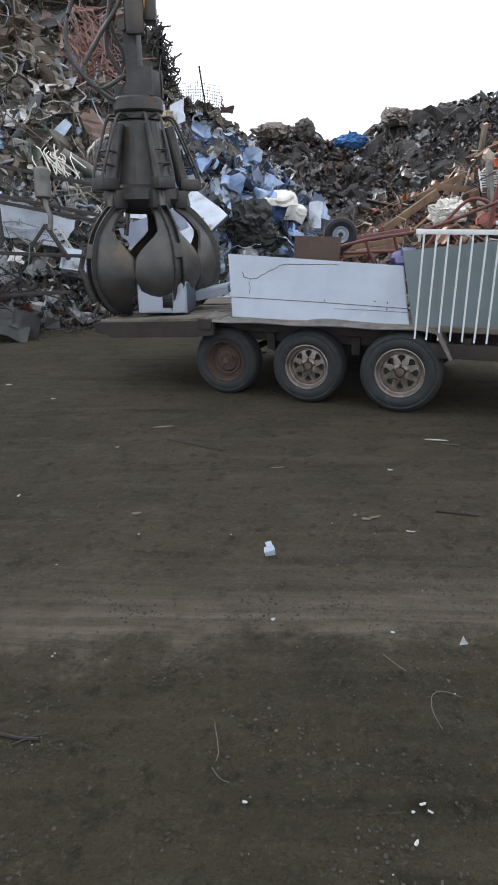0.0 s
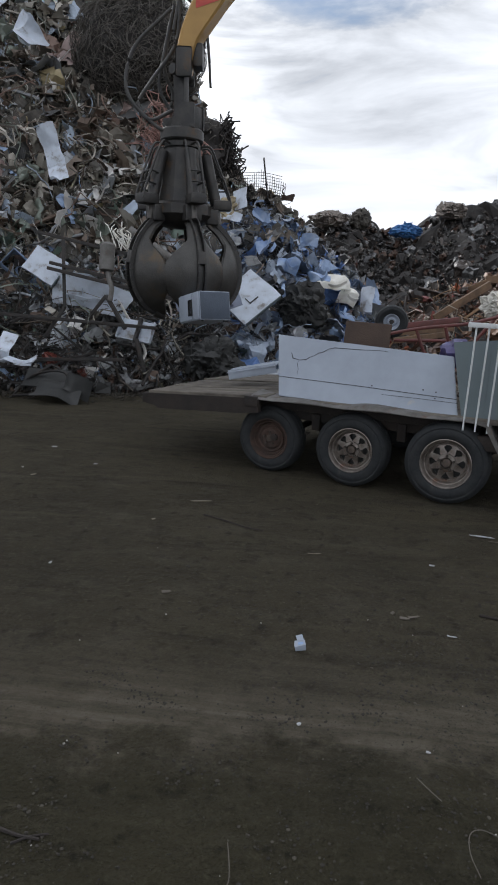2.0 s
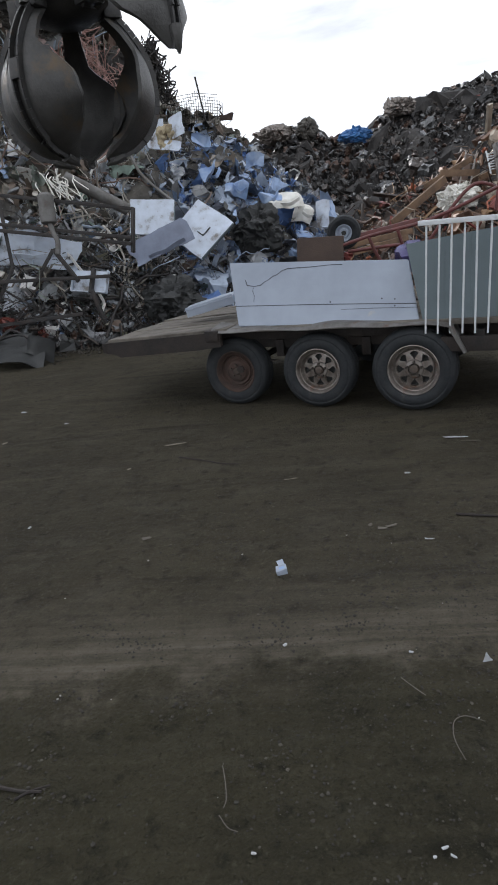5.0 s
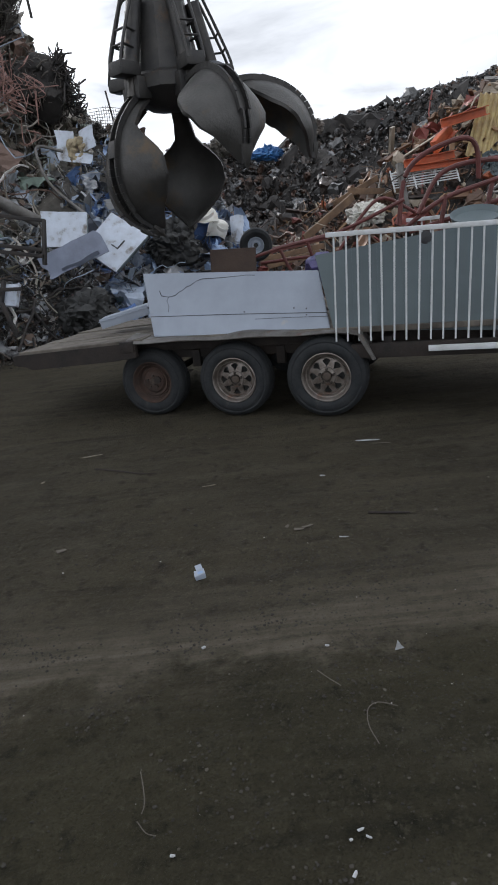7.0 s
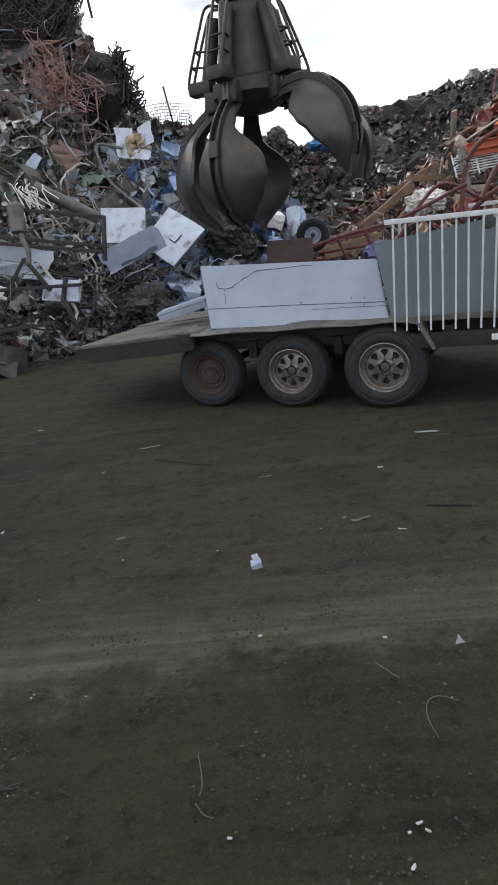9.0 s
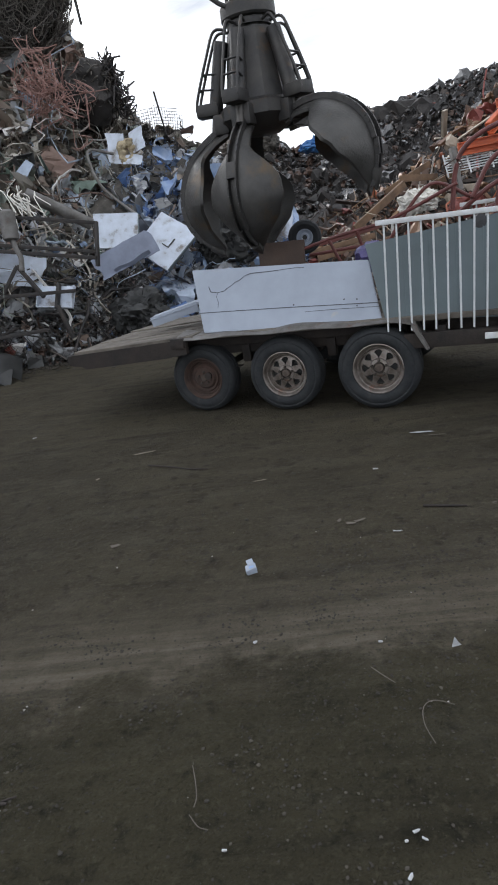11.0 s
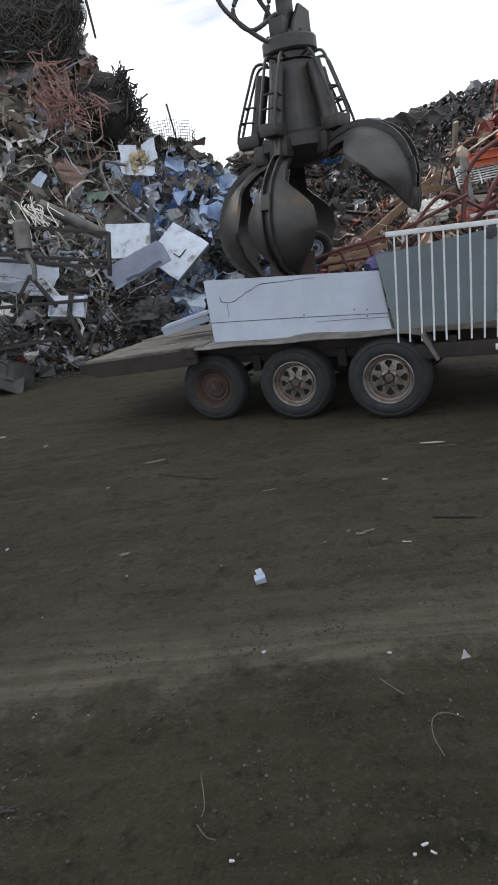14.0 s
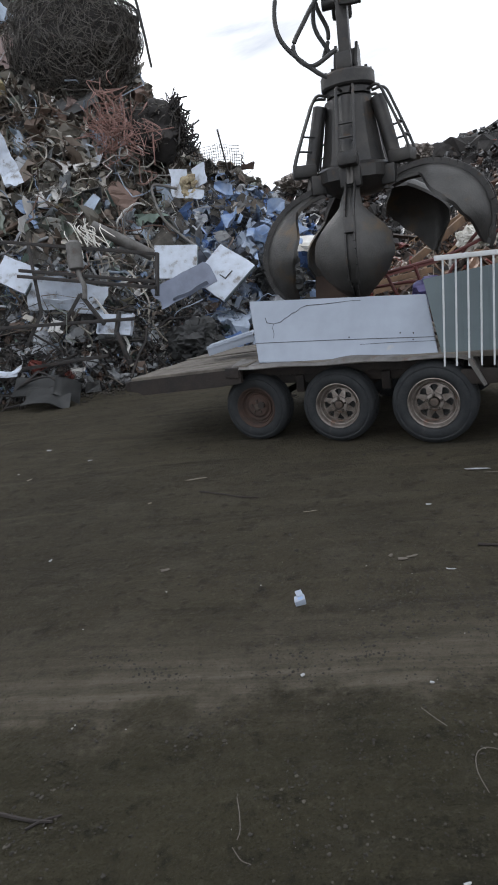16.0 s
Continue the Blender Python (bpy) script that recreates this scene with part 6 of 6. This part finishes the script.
def build_grapple():
    g = thing("grapple", "dark worn five-tined orange-peel grapple hanging from the crane arm", "grapple")
    part("rotator", lathe(bmesh.new(), [(0.19, 0.06), (0.27, 0.05), (0.285, 0.03), (0.285, -0.08), (0.27, -0.10), (0.235, -0.11), (0.235, -0.17), (0.0, -0.17), (0.0, 0.06)], 36), M_STEEL, g)
    for k in range(12):
        a = k * math.tau / 12
        part("bolt", lathe(bmesh.new(), [(0.018, 0.03), (0.018, 0.055), (0.0, 0.06)], 6), M_STEEL, g, m=pose(0.245 * math.cos(a), 0.245 * math.sin(a), 0.02))
    bm = plate(bmesh.new(), [(-0.27, 0.05), (0.16, 0.05), (0.10, 0.16), (-0.05, 0.36), (-0.27, 0.33)], 0.03)
    part("head_bracket", bm, M_STEEL, g, m=pose(0, -0.12, 0))
    bm = plate(bmesh.new(), [(-0.27, 0.05), (0.16, 0.05), (0.10, 0.16), (-0.05, 0.36), (-0.27, 0.33)], 0.03)
    part("head_bracket", bm, M_STEEL, g, m=pose(0, 0.10, 0))
    part("head_block", box(bmesh.new(), (-0.16, 0, 0.18), (0.20, 0.20, 0.26), bevel=0.015), M_STEEL, g)
    part("swivel_block", box(bmesh.new(), (0.19, 0, 0.13), (0.14, 0.16, 0.16), bevel=0.015), M_STEEL, g)
    part("link", box(bmesh.new(), (0.02, 0, 0.45), (0.17, 0.12, 0.66), bevel=0.02), M_STEEL, g)
    part("pin", tube(bmesh.new(), [(0.02, -0.2, 0.74), (0.02, 0.2, 0.74)], 0.06, 16), M_STEEL, g)
    body = [(0.21, -0.17), (0.25, -0.20), (0.28, -0.40), (0.33, -0.72), (0.36, -0.86), (0.43, -0.90), (0.43, -1.02), (0.34, -1.10), (0.22, -1.17), (0.0, -1.18)]
    part("body", lathe(bmesh.new(), body, 10), M_STEEL, g)
    shell, mid = tine_mesh()
    shell_me = mesh_of(shell, "shell")
    shell_me.materials.append(M_TINE)
    rib = bmesh.new()
    for sgn in (-1, 1):
        for i in range(len(mid) - 1):
            a, b = mid[i], mid[i + 1]
            d = (b - a).normalized()
            out = Vector((-d.z, 0, d.x))
            w = 0.055 if i < 18 else 0.035
            h = 0.045 if i < 20 else 0.03
            q = [a - out * 0.01, b - out * 0.01, b + out * h, a + out * h]
            y0, y1 = sgn * (w - 0.018), sgn * w
            vs = [rib.verts.new((p.x, y0, p.z)) for p in q] + [rib.verts.new((p.x, y1, p.z)) for p in q]
            for f in ((0, 1, 2, 3), (7, 6, 5, 4), (0, 4, 5, 1), (1, 5, 6, 2), (2, 6, 7, 3), (3, 7, 4, 0)):
                rib.faces.new([vs[j] for j in f])
    bmesh.ops.remove_doubles(rib, verts=rib.verts[:], dist=0.0005)
    rib_me = mesh_of(rib, "rib")
    rib_me.materials.append(M_STEEL)
    cap = bmesh.new()
    box(cap, (mid[10].x + 0.03, 0, mid[10].z), (0.04, 0.10, 0.16), bevel=0.01)
    cap_me = mesh_of(cap, "wear_plate")
    cap_me.materials.append(M_STEEL)
    tip = mesh_of(lathe(bmesh.new(), [(0.055, 0.0), (0.05, 0.06), (0.03, 0.15), (0.01, 0.20), (0.0, 0.2)], 10, m=pose(mid[-3].x + 0.02, 0, mid[-3].z, 0, -108, 0)), "tip")
    tip.materials.append(M_TINE)
    tines = []
    for k in range(TINES):
        a = k * 360 / TINES
        at = pose(0, 0, 0, 0, 0, a)
        part("lug", box(bmesh.new(), (0.42, 0, -1.02), (0.16, 0.22, 0.20), bevel=0.02), M_STEEL, g, m=at)
        part("cylinder", tube(bmesh.new(), [(0.32, 0, -0.24), (0.47, 0, -0.86)], 0.075, 16), M_STEEL, g, m=at)
        part("rod", tube(bmesh.new(), [(0.45, 0, -0.80), (0.51, 0, -1.10)], 0.042, 12), M_CHROME, g, "scratched cylinder rod", m=at)
        bm = bmesh.new()
        box(bm, (0.55, 0, -0.86), (0.25, 0.20, 0.13), bevel=0.03)
        part("cylinder_guard", bm, M_STEEL, g, m=at)
        for y in (-0.085, 0.085):
            part("guard_bar", tube(bmesh.new(), curve([(0.24, y * 0.6, -0.15), (0.37, y, -0.15), (0.47, y, -0.34), (0.63, y, -0.72), (0.665, y, -0.86)], 4), 0.015, 8), M_STEEL, g, m=at)
        for z, r in ((-0.52, 0.546), (-0.66, 0.605)):
            part("guard_rung", tube(bmesh.new(), [(r, -0.085, z), (r, 0.085, z)], 0.011, 6), M_STEEL, g, m=at)
            part("guard_stay", tube(bmesh.new(), [(r, 0.085, z), (r - 0.20, 0.05, z - 0.02)], 0.011, 6), M_STEEL, g, m=at)
        t = part("tine", shell_me, M_TINE, g, m=at @ pose(0.40, 0, -1.08))
        part("rib", rib_me, M_STEEL, t)
        part("wear_plate", cap_me, M_STEEL, t)
        part("tip", tip, M_TINE, t)
        tines.append((t, a))
    hoses = ([(-0.10, -0.10, 0.10), (-0.30, -0.12, 0.16), (-0.62, -0.10, 0.50), (-0.55, -0.06, 0.95), (-0.15, -0.05, 1.35)],
             [(-0.12, -0.06, 0.34), (-0.36, -0.12, 0.22), (-0.50, -0.10, 0.38), (-0.36, -0.08, 0.62), (-0.10, -0.05, 1.0), (-0.05, -0.05, 1.4)],
             [(-0.16, 0.04, 0.36), (-0.28, 0.02, 0.60), (-0.22, 0.0, 0.95), (-0.12, 0.0, 1.4)], [(-0.20, 0.10, 0.34), (-0.14, 0.12, 0.55), (-0.24, 0.10, 0.85), (-0.12, 0.08, 1.4)])
    return g, tines, hoses


grapple, tines, HOSES = build_grapple()


def build_arm():
    """The crane's gooseneck end; its origin is the pin that carries the grapple."""
    a = thing("crane_arm", "faded yellow crane arm with red and white warning stripes", "crane arm")
    spine = curve([(0.0, 0, 0.02), (0.05, 0, 0.30), (0.21, 0, 0.60), (0.43, 0, 0.95), (0.77, 0, 1.26), (1.28, 0, 1.54), (2.3, 0, 2.02), (4.8, 0, 3.30), (8.8, 0, 5.40)], 6)
    width = [0.08, 0.10, 0.14, 0.19, 0.235, 0.27, 0.29, 0.31, 0.34]
    bm = bmesh.new()
    rings = []
    for i, p in enumerate(spine):
        d = (spine[min(i + 1, len(spine) - 1)] - spine[max(i - 1, 0)]).normalized()
        out = Vector((d.z, 0, -d.x))
        w = float(np.interp(i / 6, range(9), width))
        rings.append([bm.verts.new(p + out * w * s + Vector((0, 0.16 * q, 0))) for s, q in ((1, 0.85), (0.85, 1), (-0.85, 1), (-1, 0.85), (-1, -0.85), (-0.85, -1), (0.85, -1), (1, -0.85))])
    for i in range(len(rings) - 1):
        for k in range(8):
            bm.faces.new((rings[i][k], rings[i][(k + 1) % 8], rings[i + 1][(k + 1) % 8], rings[i + 1][k]))
    bm.faces.new(rings[0])
    bm.faces.new(rings[-1][::-1])
    part("arm", bm, M_YELLOW, a)
    for y in (-0.163, 0.163):
        for k in range(5):
            z = 0.62 + 0.105 * k
            x = 0.25 + 0.065 * k
            bm = plate(bmesh.new(), [(x - 0.12, z - 0.04), (x + 0.14, z + 0.05), (x + 0.14, z + 0.15), (x - 0.12, z + 0.06)], 0.003)
            part("stripe", bm, M_RED if k % 2 == 0 else M_WMARK, a, "red warning stripe" if k % 2 == 0 else "white warning stripe", m=pose(0, y - 0.0015, 0))
    part("end_fork", box(bmesh.new(), (0.01, -0.17, 0.06), (0.18, 0.03, 0.30), bevel=0.03), M_STEEL, a)
    part("end_fork", box(bmesh.new(), (0.01, 0.17, 0.06), (0.18, 0.03, 0.30), bevel=0.03), M_STEEL, a)
    part("stop_block", box(bmesh.new(), (0.15, 0, 0.16), (0.12, 0.22, 0.24), bevel=0.03), M_STEEL, a)
    for k, pts in enumerate(HOSES):
        part("hose", tube(bmesh.new(), curve([(x, y, z - 0.74) for x, y, z in pts], 8), 0.02, 8), M_HOSE, a)
    for y in (-0.05, 0.05):
        part("hose", tube(bmesh.new(), curve([(-0.12, y, 0.4), (-0.03, y, 0.8), (0.18, y, 1.15), (0.56, y, 1.54), (1.1, y, 1.86)], 6), 0.02, 8), M_HOSE, a)
    return a


crane_arm = build_arm()


# ---- the microwave that the grapple takes away ----
M_FRIDGE = mat("blue_grey_case", (0.05, 0.068, 0.10), (0.036, 0.05, 0.075), 0.5, 0, 5)


def build_microwave():
    b = thing("microwave_oven", "white microwave oven with dark door, lifted from the trailer", "microwave")
    part("case", box(bmesh.new(), (0, 0, 0.15), (0.50, 0.36, 0.30), bevel=0.012), M_WHITE, b)
    part("side_cover", box(bmesh.new(), (0.252, 0, 0.15), (0.012, 0.34, 0.28), bevel=0.004), M_FRIDGE, b)
    part("door", box(bmesh.new(), (-0.07, -0.19, 0.15), (0.33, 0.02, 0.27), bevel=0.006), M_WHITE, b)
    part("door_window", box(bmesh.new(), (0.06, -0.203, 0.14), (0.10, 0.006, 0.17), bevel=0.002), M_GLASSB, b)
    part("control_panel", box(bmesh.new(), (0.175, -0.19, 0.15), (0.13, 0.018, 0.27), bevel=0.004), M_WHITE, b)
    for k in range(4):
        part("foot", lathe(bmesh.new(), [(0.015, 0), (0.015, 0.012), (0, 0.012)], 8), M_BLACK, b, m=pose(0.2 * (-1) ** k, 0.13 * (-1) ** (k // 2), -0.01))
    return b


microwave = build_microwave()


# ---- movement ----
GS = 0.86
grapple.scale = (GS, GS, GS)
# seconds, ring centre x, y, z, spin
GRAPPLE = [
    (0.0, -1.38, 6.6, 2.71, 161), (0.5, -1.37, 6.6, 2.78, 161), (1.0, -1.4, 6.7, 2.8, 161), (1.5, -1.6, 6.9, 3.09, 160), (2.0, -1.81, 7.4, 3.43, 159),
    (2.5, -2.0, 7.2, 3.7, 158), (3.0, -2.27, 7.2, 4.20, 157), (3.3, -2.2, 7.3, 4.50, 156), (3.6, -2.85, 7.3, 4.50, 154), (4.0, -2.52, 6.5, 4.43, 152), (4.3, -2.16, 5.95, 4.38, 151),
    (4.5, -1.92, 5.7, 4.42, 152), (4.7, -1.74, 5.64, 4.41, 160), (5.0, -1.52, 5.6, 4.29, 176), (5.2, -1.39, 5.7, 4.20, 183), (6.2, -0.55, 6.0, 3.9, 208),
    (7.3, 0.06, 6.2, 3.67, 229), (8.0, 0.11, 6.3, 3.69, 230), (8.5, 0.11, 6.3, 3.67, 232), (9.0, 0.17, 6.35, 3.61, 240), (9.2, 0.23, 6.35, 3.58, 241),
    (10.2, 0.3, 6.38, 3.5, 244), (11.3, 0.34, 6.4, 3.43, 246), (12.0, 0.37, 6.4, 3.44, 246), (12.5, 0.41, 6.4, 3.42, 246), (13.0, 0.52, 6.4, 3.4, 245),
    (13.5, 0.55, 6.4, 3.31, 243), (14.0, 0.57, 6.4, 3.24, 240), (14.5, 0.6, 6.4, 3.24, 242), (15.0, 0.64, 6.4, 3.23, 250), (15.5, 0.65, 6.4, 3.18, 256),
    (16.0, 0.62, 6.4, 3.17, 261),
]
# seconds, opening of the five tines in degrees
OPEN = [
    (0.0, 13, 13, 13, 13, 13), (1.0, 14, 14, 14, 14, 14), (1.5, 9, 9, 9, 9, 9), (2.0, 10, 10, 10, 10, 10), (3.0, 11, 11, 11, 11, 11), (3.3, 34, 34, 34, 34, 34), (3.6, 30, 30, 32, 30, 40), (4.0, 12, 12, 28, 12, 12),
    (4.3, 6, 6, 60, 6, 6), (4.5, 5, 5, 68, 5, 5), (5.2, 6, 6, 76, 6, 6), (6.3, 9, 40, 75, 9, 9), (7.3, 13, 70, 72, 10, 17), (8.0, 13, 64, 65, 10, 18), (8.5, 13, 60, 61, 10, 19), (9.2, 14, 62, 62, 10, 21), (11.3, 15, 66, 66, 10, 24), (12.5, 15, 72, 71, 10, 25), (14.0, 16, 71, 71, 11, 26), (16.0, 20, 67, 67, 11, 32),
]


def motions():
    grows, arows = [], []
    for t, x, y, z, spin in GRAPPLE:
        grows.append((t, pose(x, y, z, 0, 0, spin)))
        arows.append((t, pose(x + 0.02, y, z + 0.74 * GS, 0, 0, 8)))
    walk(grapple, grows)
    walk(crane_arm, arows)
    for k, (t_ob, a) in enumerate(tines):
        walk(t_ob, [(row[0], pose(0, 0, 0, 0, 0, a) @ pose(0.40, 0, -1.08) @ pose(0, 0, 0, 0, -row[1 + k], 0)) for row in OPEN])
    rest = on_trailer(-1.60, 0.36, 0.76, 0, 0, 14)
    walk(microwave, [(0.0, rest), (1.2, rest), (1.5, pose(-1.12, 6.45, 0.98, 0, -5, -44)), (2.0, pose(-1.36, 6.72, 1.38, 0, -8, -52)), (2.5, pose(-2.05, 6.62, 1.64, 0, -6, -78)), (2.8, pose(-2.2, 7.6, 1.5, 5, -14, -60)),
                     (3.1, pose(-1.9, 11.1, 0.30, 20, -40, 10)), (4.0, pose(-1.88, 11.4, 0.25, 20, -40, 10)), (16.0, pose(-1.88, 11.4, 0.25, 20, -40, 10))])


motions()
